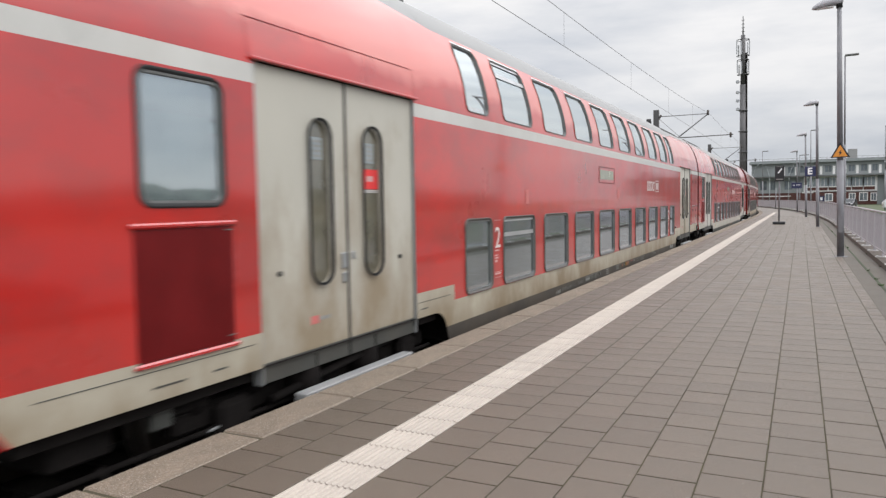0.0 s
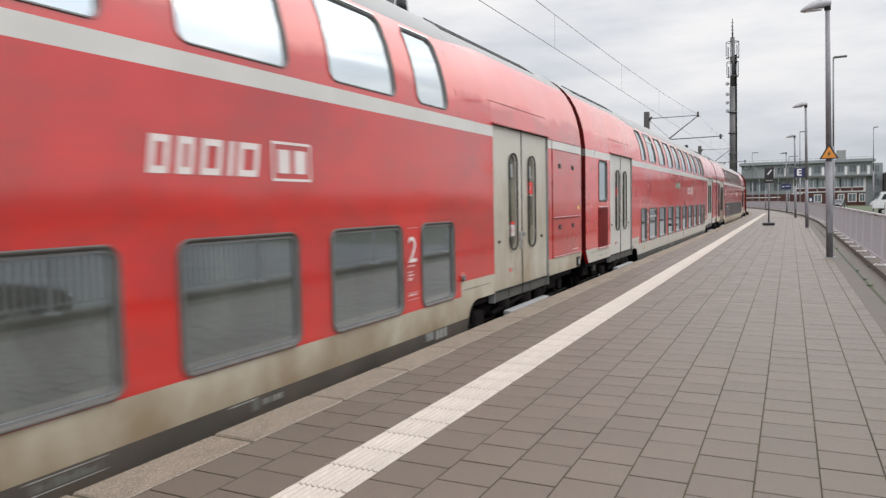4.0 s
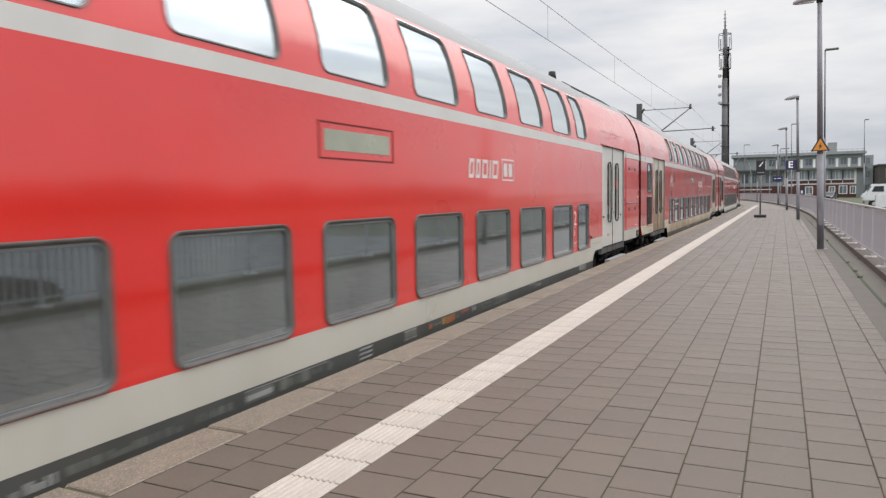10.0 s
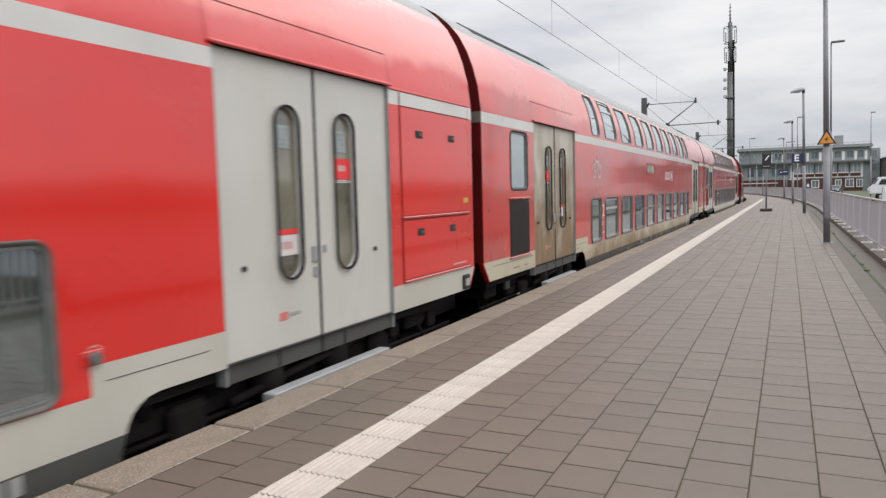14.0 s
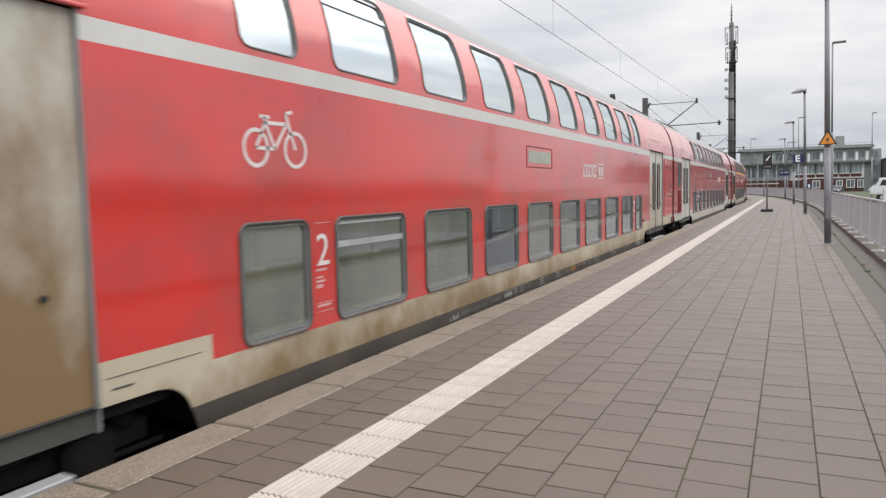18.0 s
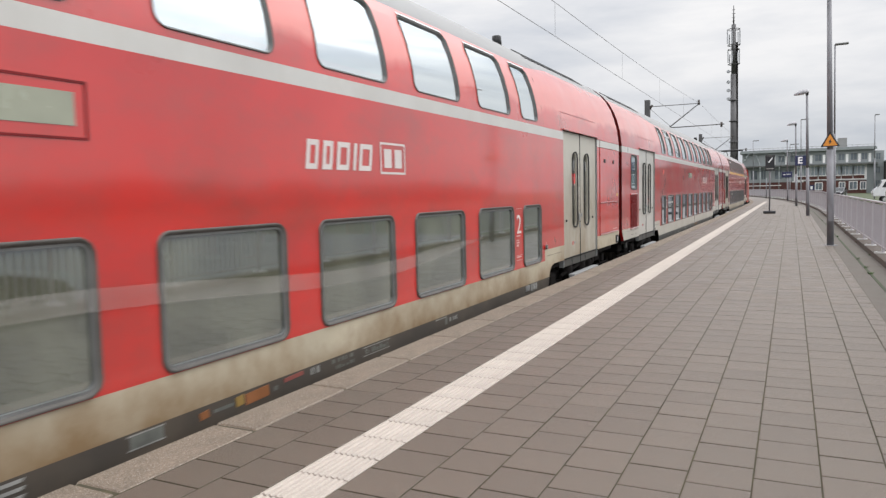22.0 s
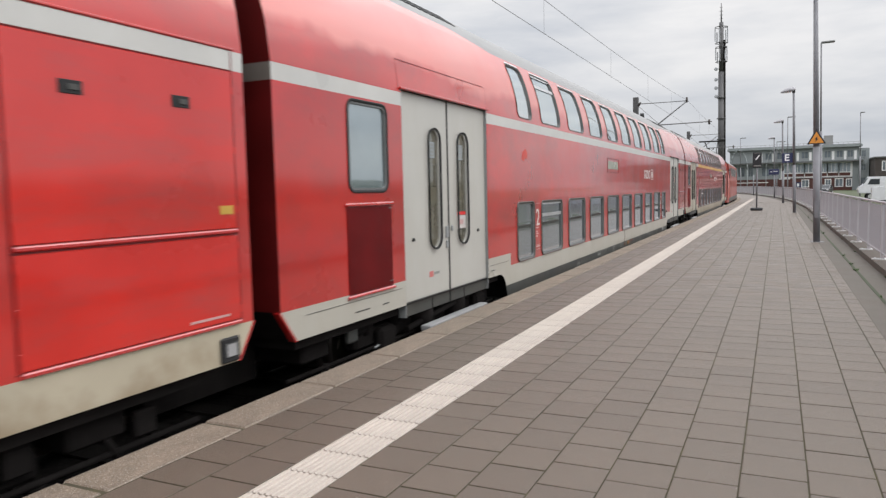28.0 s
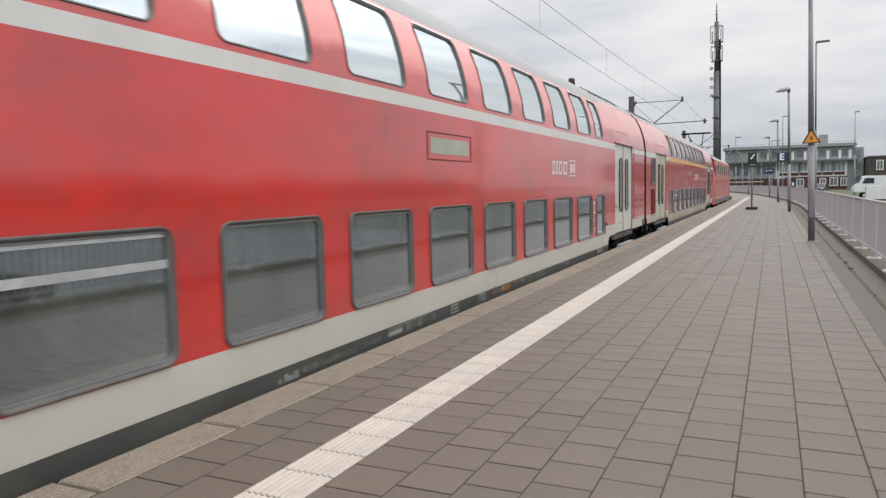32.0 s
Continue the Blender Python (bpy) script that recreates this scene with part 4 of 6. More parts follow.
        slab(bm, 1.17, 2.04, zz - 0.018, zz + 0.018, 0, 0.026, 0, 0.011)
        part("louvre_rail", bm, bar_red, grid, "glossy red rail")
    for zz in (1.27, 0.55):
        bm = bmesh.new()
        slab(bm, 1.93, 2.0, zz, zz + 0.007, 0.010, 0.018)
        part("louvre_clip", bm, seal_grey, grid, "small metal clip")
    for a in ((0.55, 2.20, 0.437, 0.442), (1.30, 1.55, 0.33, 0.342), (1.80, 1.92, 0.33, 0.342), (4.66, 5.40, 0.405, 0.41), (21.40, 22.2, 0.405, 0.41), (4.70, 4.85, 0.33, 0.342)):
        bm = bmesh.new()
        slab(bm, *a, 0, 0.003)
        part("panel_seam", bm, skirt_grey, c)
    for pts in (((END_0, 0.51), (0.42, END_LOW), (0.398, END_LOW - 0.006), (END_0 - 0.02, 0.505)),
                ((END_1, 0.51), (26.53, END_LOW), (26.552, END_LOW - 0.006), (END_1 + 0.02, 0.505))):
        bm = bmesh.new()
        prism(bm, [(u, z + DECK) for u, z in pts], HALF - 0.06, HALF + 0.002)
        part("corner_edge", bm, bar_red, c, "red painted corner edge")
    # service flaps at the far end
    for z0, z1, hz in ((1.20, BAND_0 - 0.01, 2.035), (0.55, 1.15, 1.02)):
        bm = bmesh.new()
        slab(bm, 24.92, 26.57, z0, z1, 0.0, 0.010, 0, 0.004)
        for uu in (24.92, 26.57):
            for q in (0.12, 0.5, 0.88):
                slab(bm, uu - 0.008, uu + 0.008, z0 + q * (z1 - z0) - 0.025, z0 + q * (z1 - z0) + 0.025, 0.008, 0.014, 0, 0.002)
        flap = part("service_flap", bm, [flap_paint or red], c, "red service flap")
        bm = bmesh.new()
        slab(bm, 24.92, 26.57, z0 - 0.036, z0 - 0.006, 0.0, 0.022, 0, 0.008)
        part("flap_rail", bm, bar_red, flap, "glossy red rail")
        for zz in (z0 - 0.014, z1 + 0.004):
            bm = bmesh.new()
            slab(bm, 24.90, 26.58, zz, zz + 0.009, -0.01, 0.006)
            part("flap_seam", bm, grille_red, flap)
        for uu in (25.30, 26.09) if low_latches or z0 > 1 else ():
            bm = bmesh.new()
            slab(bm, uu - 0.075, uu + 0.075, hz - 0.038, hz + 0.038, 0.010, 0.016, 0, 0.003)
            slab(bm, uu - 0.02, uu + 0.05, hz - 0.018, hz + 0.018, 0.014, 0.022, 1, 0.003)
            part("flap_latch", bm, [rubber, skirt_grey], flap, "black recessed latch")
    bm = bmesh.new()
    slab(bm, 24.72, 26.60, BAND_1 + 0.005, BAND_1 + 0.02, 0.0, 0.012, 0, 0.003)
    part("end_gutter", bm, red, c)
    bm = bmesh.new()
    slab(bm, 24.92, 26.57, BAND_0, BAND_1 - 0.005, 0.0, 0.008, 0, 0.003)
    part("band_panel", bm, band_grey, c)
    for uu in (24.905, 26.575):
        bm = bmesh.new()
        slab(bm, uu, uu + 0.010, 0.55, BAND_1 - 0.005, 0.0, 0.004)
        part("flap_edge", bm, grille_red, c)
    for uu in (DOORS[0] - 0.05, DOORS[0] + DOOR_W + 0.03, DOORS[1] - 0.05, DOORS[1] + DOOR_W + 0.03):
        bm = bmesh.new()
        sheet(bm, uu, uu + 0.004, 2.49, 2.77, 0, 1, 0.003)
        part("hood_seam", bm, grille_red, c)
    bm = bmesh.new()
    slab(bm, 26.40, 26.53, 1.30, 1.36, 0.010, 0.013)
    part("warning_sticker", bm, yellow_sticker, c)
    bm = bmesh.new()
    slab(bm, 26.08, 26.45, 0.588, 0.604, 0.010, 0.013)
    part("inscription", bm, faint_print, c)
    bm = bmesh.new()
    slab(bm, 26.34, 26.53, 0.26, 0.44, 0.0, 0.025, 0, 0.012)
    slab(bm, 26.38, 26.49, 0.30, 0.40, 0.025, 0.032, 1, 0.006)
    part("socket_box", bm, [rubber, step_paint], c, "black-framed connector box at the coach's end")
    # marks on the side
    numeral(c, "2", 6.70, 0.845, 0.38)
    numeral(c, "2", 20.01, 0.845, 0.38)
    for uu in (6.69, 20.00):
        bm = bmesh.new()
        for z0, h2, w in ((1.195, 0.006, 0.22), (0.855, 0.006, 0.22), (0.80, 0.02, 0.15), (0.74, 0.016, 0.10), (0.705, 0.02, 0.12), (0.66, 0.03, 0.09), (0.53, 0.006, 0.24), (0.50, 0.02, 0.20), (0.46, 0.006, 0.24)):
            flat(bm, uu, uu + w, z0, z0 + h2)
        tagged(part("inscription", bm, faint_print, c), kind="stuff")
    bm = bmesh.new()
    for a in ((11.97, 13.23, 2.07, 2.085), (11.97, 13.23, 1.765, 1.78), (11.97, 11.985, 1.78, 2.07), (13.215, 13.23, 1.78, 2.07)):
        slab(bm, *a, 0.0, 0.005)
    disp = part("destination_display", bm, grille_red, c, "shallow framed destination display")
    bm = bmesh.new()
    slab(bm, 12.05, 13.15, 1.84, 2.02, 0.0, 0.004)
    part("display_pane", bm, display_grey, disp)
    bm = bmesh.new()                       # white lettering block and badge, as plain shapes
    uu = letters
    for w in (0.19, 0.17, 0.22, 0.06, 0.24):
        flat(bm, uu, uu + 0.05, 1.655, 1.895, lean=0.035)
        if w > 0.1:                        # an open slanted block
            flat(bm, uu + w - 0.065, uu + w - 0.02, 1.70, 1.85, lean=0.022)
            flat(bm, uu + 0.05, uu + w - 0.03, 1.655, 1.70, lean=0.007)
            flat(bm, uu + 0.08, uu + w, 1.85, 1.895, lean=0.007)
        uu += w + 0.035
    for a in ((1.16, 1.64, 1.63, 1.65), (1.16, 1.64, 1.91, 1.93), (1.16, 1.18, 1.65, 1.91), (1.62, 1.64, 1.65, 1.91),
              (1.23, 1.37, 1.69, 1.87), (1.43, 1.57, 1.69, 1.87)):
        flat(bm, letters + a[0], letters + a[1], a[2], a[3])
    tagged(part("lettering", bm, white_print, c, "white block lettering and framed badge"), kind="stuff")
    bm = bmesh.new()                       # the printed row on the skirt, as plain bars
    rnd = random.Random(11)
    def bars(u0, u1, z0, z1, mi=0, gap=0.014):
        while u0 < u1 - 0.01:
            w = rnd.uniform(0.02, 0.055)
            top = z1 - rnd.choice((0.0, 0.0, 0.0, 0.35)) * (z1 - z0)
            flat(bm, u0, min(u0 + w, u1), z0, top, 0.004, mi)
            u0 += w + rnd.choice((gap, gap, 1.6 * gap, 3.0 * gap))
    bars(9.22, 9.50, -0.062, 0.0, 0)
    bars(9.54, 10.38, -0.050, 0.005, 1)
    bars(10.49, 10.82, -0.045, 0.012, 1)
    for u0, u1 in ((10.97, 11.27), (11.36, 11.46), (11.62, 11.74)):
        flat(bm, u0, u1, -0.05, 0.035, 0.004, 1)
    flat(bm, 10.96, 12.0, 0.040, 0.046, 0.004, 0)
    flat(bm, 10.97, 11.27, -0.03, 0.01, 0.006, 0)
    bars(11.48, 11.60, -0.04, 0.02, 1)
    bars(11.78, 11.92, -0.02, 0.02, 1)
    for k in range(3):                     # three leaning strokes
        flat(bm, 12.50, 12.72, -0.06 + 0.042 * k, -0.04 + 0.042 * k, 0.004, 0, lean=0.02)
    flat(bm, 13.38, 13.63, -0.04, 0.04, 0.004, 1)
    for z0 in (-0.045, 0.040):
        flat(bm, 13.36, 13.64, z0, z0 + 0.009, 0.006, 0)
    flat(bm, 14.06, 14.25, -0.012, 0.012, 0.004, 1)
    bars(14.68, 14.75, -0.02, 0.03, 1)
    bars(15.14, 15.30, -0.01, 0.045, 0)
    bars(15.44, 15.80, 0.012, 0.045, 1)
    bars(15.50, 15.78, -0.045, -0.015, 1)
    for z0 in (-0.035, 0.040):
        flat(bm, 15.93, 16.41, z0, z0 + 0.007, 0.004, 0)
    bars(15.97, 16.37, -0.018, 0.028, 1)
    flat(bm, 17.40, 17.68, 0.040, 0.050, 0.004, 0)
    flat(bm, 17.64, 17.70, -0.04, 0.035, 0.004, 1)
    bars(17.76, 17.98, -0.02, 0.025, 0)
    for uu in (20.6, 20.70, 20.80):
        flat(bm, uu, uu + 0.07, -0.05, 0.05, 0.004, 0)
    tagged(part("skirt_inscription", bm, [grey_print, dim_print], c), kind="stuff")
    for u0, u1, z0, z1, m, nm in ((13.93, 14.02, -0.03, 0.03, rust_orange, "orange_mark"), (14.27, 14.36, -0.035, 0.045, ochre_mark, "yellow_mark"),
                                  (14.37, 14.63, -0.045, 0.045, rust_orange, "orange_mark"), (14.80, 15.05, 0.01, 0.05, faded_mark, "red_mark")):
        bm = bmesh.new()
        prism(bm, [(u0 + 0.01, z0 + DECK), (u1, z0 + 0.008 + DECK), (u1 - 0.006, z1 + DECK), (u0, z1 - 0.01 + DECK)], HALF, HALF + 0.004)
        part(nm, bm, m, c)
    bm = bmesh.new()
    prism(bm, [(12.03 + 0.04 * math.cos(math.tau * i / 14), DECK + 0.04 * math.sin(math.tau * i / 14)) for i in range(14)], HALF, HALF + 0.004)
    part("round_mark", bm, dim_print, c, "small round printed mark")
    bm = bmesh.new()
    slab(bm, 20.36, 20.53, -0.03, 0.05, 0.002, 0.01)
    part("lever_plate", bm, alu, c)
    bm = bmesh.new()
    slab(bm, 21.25, 21.39, 0.515, 0.60, 0.002, 0.012, 0, 0.004)
    sock = part("tail_socket", bm, red, c)
    part("socket_lid", tube(bmesh.new(), (HALF + 0.01, 21.32, 0.555 + DECK), (HALF + 0.04, 21.32, 0.555 + DECK), 0.04, 0.035, seg=14), seal_grey, sock, "round metal socket lid")
    bm = bmesh.new()
    for i in range(8):
        a, b = math.pi * i / 8, math.pi * (i + 1) / 8
        bm.faces.new([bm.verts.new((HALF + 0.014, 21.32 + r * math.cos(q), 0.575 + r * math.sin(q) + DECK)) for r, q in ((0.046, a), (0.054, a), (0.054, b), (0.046, b))])
    part("socket_mark", bm, faint_print, sock)
    # roof and under-floor gear
    bm = bmesh.new()
    tube(bm, (0.55, 21.5, 3.80 + DECK), (0.55, 21.5, 3.96 + DECK), 0.085, 0.07, seg=12)
    part("roof_vent", bm, rubber, c)
    for a, b in ((1.2, 4.9), (21.9, 25.6)):
        bm = bmesh.new()
        for i in range(22):
            yy = a + (b - a) * i / 22
            x0, x1 = (HALF - float(np.interp(q, OFF_Z, OFF_X)) for q in (3.64, 3.80))
            prism(bm, [(x0, 3.62 + DECK), (x0 + 0.004, 3.65 + DECK), (x1 + 0.004, 3.815 + DECK), (x1 - 0.03, 3.79 + DECK)], yy, yy + 0.10, "y")
        tagged(part("roof_grille", bm, rubber, c, "dark roof ventilation slots"), kind="stuff")
    for z0 in (0.45,):
        for u0, u1 in ((-0.22, END_0), (END_1, END_1 + 0.10)):
            bm = bmesh.new()
            zig = [(0.95 - 0.07 * (i % 2), u0 + (u1 - u0) * i / 8) for i in range(9)]
            prism(bm, zig + [(-x, y) for x, y in zig[::-1]], 0.20 + DECK, 2.95 + DECK, "z")
            part("gangway_bellows", bm, under, c, "black folding gangway bellows")
    for s in (-1, 1):
        for u0, u1 in ((0.0, END_0), (END_1, 26.8)):
            bm = bmesh.new()
            tube(bm, (s * 0.88, u0, 1.03), (s * 0.88, u1, 1.03), 0.09, seg=12)
            part("buffer", bm, under, c)
    for uu, z0 in ((0.75, 0.50), (1.55, 0.58), (2.45, 0.60), (22.7, 0.58), (25.3, 0.50)):
        part("underfloor_box", boxes((0.6, 1.18, uu, uu + 0.42, z0, 0.80), bevel=0.02), under, c)
    for u0, u1 in ((0.5, 5.2), (21.6, 26.3)):
        part("brake_pipe", tube(bmesh.new(), (1.2, u0, 0.42), (1.2, u1, 0.42), 0.02), under, c)
        part("underframe", boxes((-1.3, 1.3, u0, u1, 0.70, 0.80)), under, c)
    # Short pale tubes stand in for glints on the underfloor gear.
    for uu, zz, ln in ((0.9, 0.30, 0.14), (1.9, 0.42, 0.10), (25.6, 0.36, 0.16), (25.9, 0.28, 0.20), (24.7, 0.44, 0.10)):
        part("glint_tube", tube(bmesh.new(), (1.22, uu, zz), (1.22, uu + ln, zz + 0.01), 0.012, seg=8), opener_grey, c)
    # The front box has a lighter colour, painted as dimly lit.
    for uu, zz in ((1.42, 0.55), (24.9, 0.50), (25.75, 0.46)):
        part("valve_box", boxes((1.17, 1.23, uu, uu + 0.17, zz, zz + 0.17), bevel=0.015), skirt_grey if uu < 5 else under, c, "dark valve box")
    for uu, zz in ((1.05, 0.45), (25.1, 0.40), (25.55, 0.52)):
        part("hose", tube(bmesh.new(), (1.2, uu, zz), (1.22, uu + 0.10, zz - 0.20), 0.022, seg=8), under, c)
    for u0, u1 in ((-0.1, 0.6), (26.2, 26.9)):
        part("coupler", boxes((-0.8, 0.8, u0, u1, 0.40, 1.0)), under, c)
    for u in (3.4, 23.4):
        bogie(c, u, WHEELS)
    return c


def bicycle_mark(c):
    """White bicycle pictogram."""
    bm = bmesh.new()
    x = HALF + 0.004
    def stroke(p, q, w):
        p, q = Vector((0, *p)), Vector((0, *q))
        n = Vector((1, 0, 0)).cross(q - p).normalized() * w / 2
        bm.faces.new([bm.verts.new(v + Vector((x, 0, DECK))) for v in (p - n, q - n, q + n, p + n)])
    for cu in (6.02, 6.48):
        for i in range(20):
            a, b = math.tau * i / 20, math.tau * (i + 1) / 20
            bm.faces.new([bm.verts.new((x, cu + r * math.cos(t), 1.78 + r * math.sin(t) + DECK)) for r, t in ((0.115, a), (0.145, a), (0.145, b), (0.115, b))])
    for p, q in (((6.02, 1.78), (6.13, 1.97)), ((6.13, 1.97), (6.38, 1.97)), ((6.38, 1.97), (6.23, 1.78)), ((6.23, 1.78), (6.13, 1.97)), ((6.23, 1.78), (6.02, 1.78)),
                 ((6.48, 1.78), (6.37, 2.05)), ((6.37, 2.05), (6.45, 2.07)), ((6.07, 2.01), (6.18, 2.01)), ((6.12, 2.01), (6.14, 1.96))):
        stroke(p, q, 0.028)
    part("bicycle_pictogram", bm, white_print, c, "white bicycle pictogram")


coach_a = coach("red double-deck coach, worn paint, stained grey doors", red_worn, cream_worn, (0, 1, 2, 1, 1), door_paint=door_stained, letters=16.78, skirt=skirt_brown)
coach_b = coach("bright red double-deck coach with clean grey doors", red_clean, cream_clean, (1, 0, 2, 1, 1), door_paint=door_clean)
coach_c = coach("red double-deck coach with bicycle mark and brown-stained doors", red_mid, cream_dirty, (1, 2, 1, 0, 1), flap_paint=red_flap, low_latches=False, skirt=skirt_brown, louvre=grille_dark, door_paint=door_rust, rear_door=door_stained, letters=15.17, lower_glass=pane_dusty, clean=LOW[3:4])
coach_d = coach("faded red double-deck coach with pale grey doors", red_worn, cream_clean, (0, 2, 0, 1, 1), door_paint=door_clean, letters=16.88)
coach_e = coach("red double-deck coach with yellow stripe over the windows", red_dirty, cream_worn, (0, 0, 0, 0, 0), band=yellow_paint)
bicycle_mark(coach_c)
bm = bmesh.new()                     # a pale dried smear that waves along paint and panes
rows = []
for i in range(61):
    u = 10.2 + 8.6 * i / 60
    z, w = 0.81 + 0.085 * math.cos(math.tau * (u - 12.6) / 7.0), 0.06 * min(1.0, 0.15 + i / 16, (60 - i) / 8) + 0.004
    rows.append([bm.verts.new((HALF + 0.015, u, z + s2 * w + DECK)) for s2 in (-1, 1)])
for a, b in zip(rows, rows[1:]):
    bm.faces.new((a[0], a[1], b[1], b[0]))
part("dried_smear", bm, smear_film, coach_c, "pale dried smear along the side")
bm = bmesh.new()
prism(bm, [(6.27 + 0.055 * math.cos(math.tau * i / 12), 0.20 + DECK + 0.045 * math.sin(math.tau * i / 12)) for i in range(12)], HALF, HALF + 0.004)
part("yellow_dot", bm, yellow_sticker, coach_b, "yellow round mark on the skirt")
rnd = random.Random(3)
for cu, cz, w, h in ((6.20, 1.95, 0.13, 0.085), (6.10, 1.90, 0.07, 0.05)):
    bm = bmesh.new()
    prism(bm, [(cu + w * rnd.uniform(0.7, 1.1) * math.cos(math.tau * i / 13), cz + DECK + h * rnd.uniform(0.6, 1.2) * math.sin(math.tau * i / 13)) for i in range(13)], HALF, HALF + 0.0015 + 0.01 * (w - 0.07))
    part("paint_patch", bm, patch_red, coach_d, "patch of brighter touched-up paint")
for marks, c in (([(7.85, 1.40), (13.5, 1.46)], coach_a),):
    for uu, zz in marks:
        bm = bmesh.new()
        flat(bm, uu, uu + 0.13, zz, zz + 0.20)
        part("faded_sticker", bm, faded_pink, c)


def locomotive():
    """Red electric locomotive behind the last coach."""
    c = thing("electric_locomotive", "red electric locomotive with raised pantograph behind the coaches", "locomotive")
    L = 18.9
    out = [(-1.45, 0.62), (1.45, 0.62), (1.48, 2.3), (1.40, 3.55), (1.05, 3.85), (-1.05, 3.85), (-1.40, 3.55), (-1.48, 2.3)]
    bm = bmesh.new()
    secs = []
    for y, k in ((0.35, 0), (0.75, 1), (L - 0.75, 1), (L - 0.35, 0)):
        secs.append([bm.verts.new((x * (1 if k else 0.94), y + (0.5 if (not k and z > 2.4 and y < 5) else -0.5 if (not k and z > 2.4) else 0), z)) for x, z in out])
    for a, b in zip(secs, secs[1:]):
        for i in range(len(out)):
            j = (i + 1) % len(out)
            fc = bm.faces.new((a[i], a[j], b[j], b[i]))
            fc.material_index = 1 if i in (3, 4, 5) else 0
    bm.faces.new(secs[0])
    bm.faces.new(secs[-1])
    part("body", bm, [loco_red, roof_grey], c)
    part("side_stripe", boxes((1.462, 1.478, 0.9, L - 0.9, 0.66, 0.95)), skirt_grey, c)
    for y in (0.98, L - 1.6):
        part("cab_window", boxes((1.40, 1.478, y, y + 0.6, 2.45, 3.15)), pane_far, c)
        part("cab_door", boxes((1.455, 1.485, y + (0.75 if y < 5 else -0.85), y + (1.4 if y < 5 else -0.2), 1.0, 3.1)), loco_red, c)
    for i in range(5):
        part("air_grille", boxes((1.43, 1.475, 4.0 + 2.3 * i, 5.6 + 2.3 * i, 2.65, 3.3)), seal_grey, c)
    for y in (0.3, L - 0.42):
        part("windscreen", boxes((-1.15, 1.15, y, y + 0.12, 2.5, 3.3)), pane_far, c)
    bm = bmesh.new()
    box(bm, -0.7, 0.7, 3.0, 4.2, 3.85, 4.0)
    for x in (-0.5, 0.5):
        tube(bm, (x, 3.2, 4.0), (x * 0.6, 4.7, 4.75), 0.035)
        tube(bm, (x * 0.6, 4.7, 4.75), (x, 3.4, 5.42), 0.03)
    tube(bm, (-0.95, 3.4, 5.45), (0.95, 3.4, 5.45), 0.05)
    tube(bm, (-0.95, 3.65, 5.45), (0.95, 3.65, 5.45), 0.05)
    part("pantograph", bm, under, c, "raised black pantograph")
    part("roof_gear", boxes((-0.6, 0.6, 6.0, 13.5, 3.85, 4.15)), seal_grey, c)
    for u in (4.2, L - 4.2):
        bogie(c, u, WHEELS)
    return c


loco = locomotive()


# ---- platform furniture ----
LEAN = -1.2          # the posts of this platform stand a little out of plumb towards the track


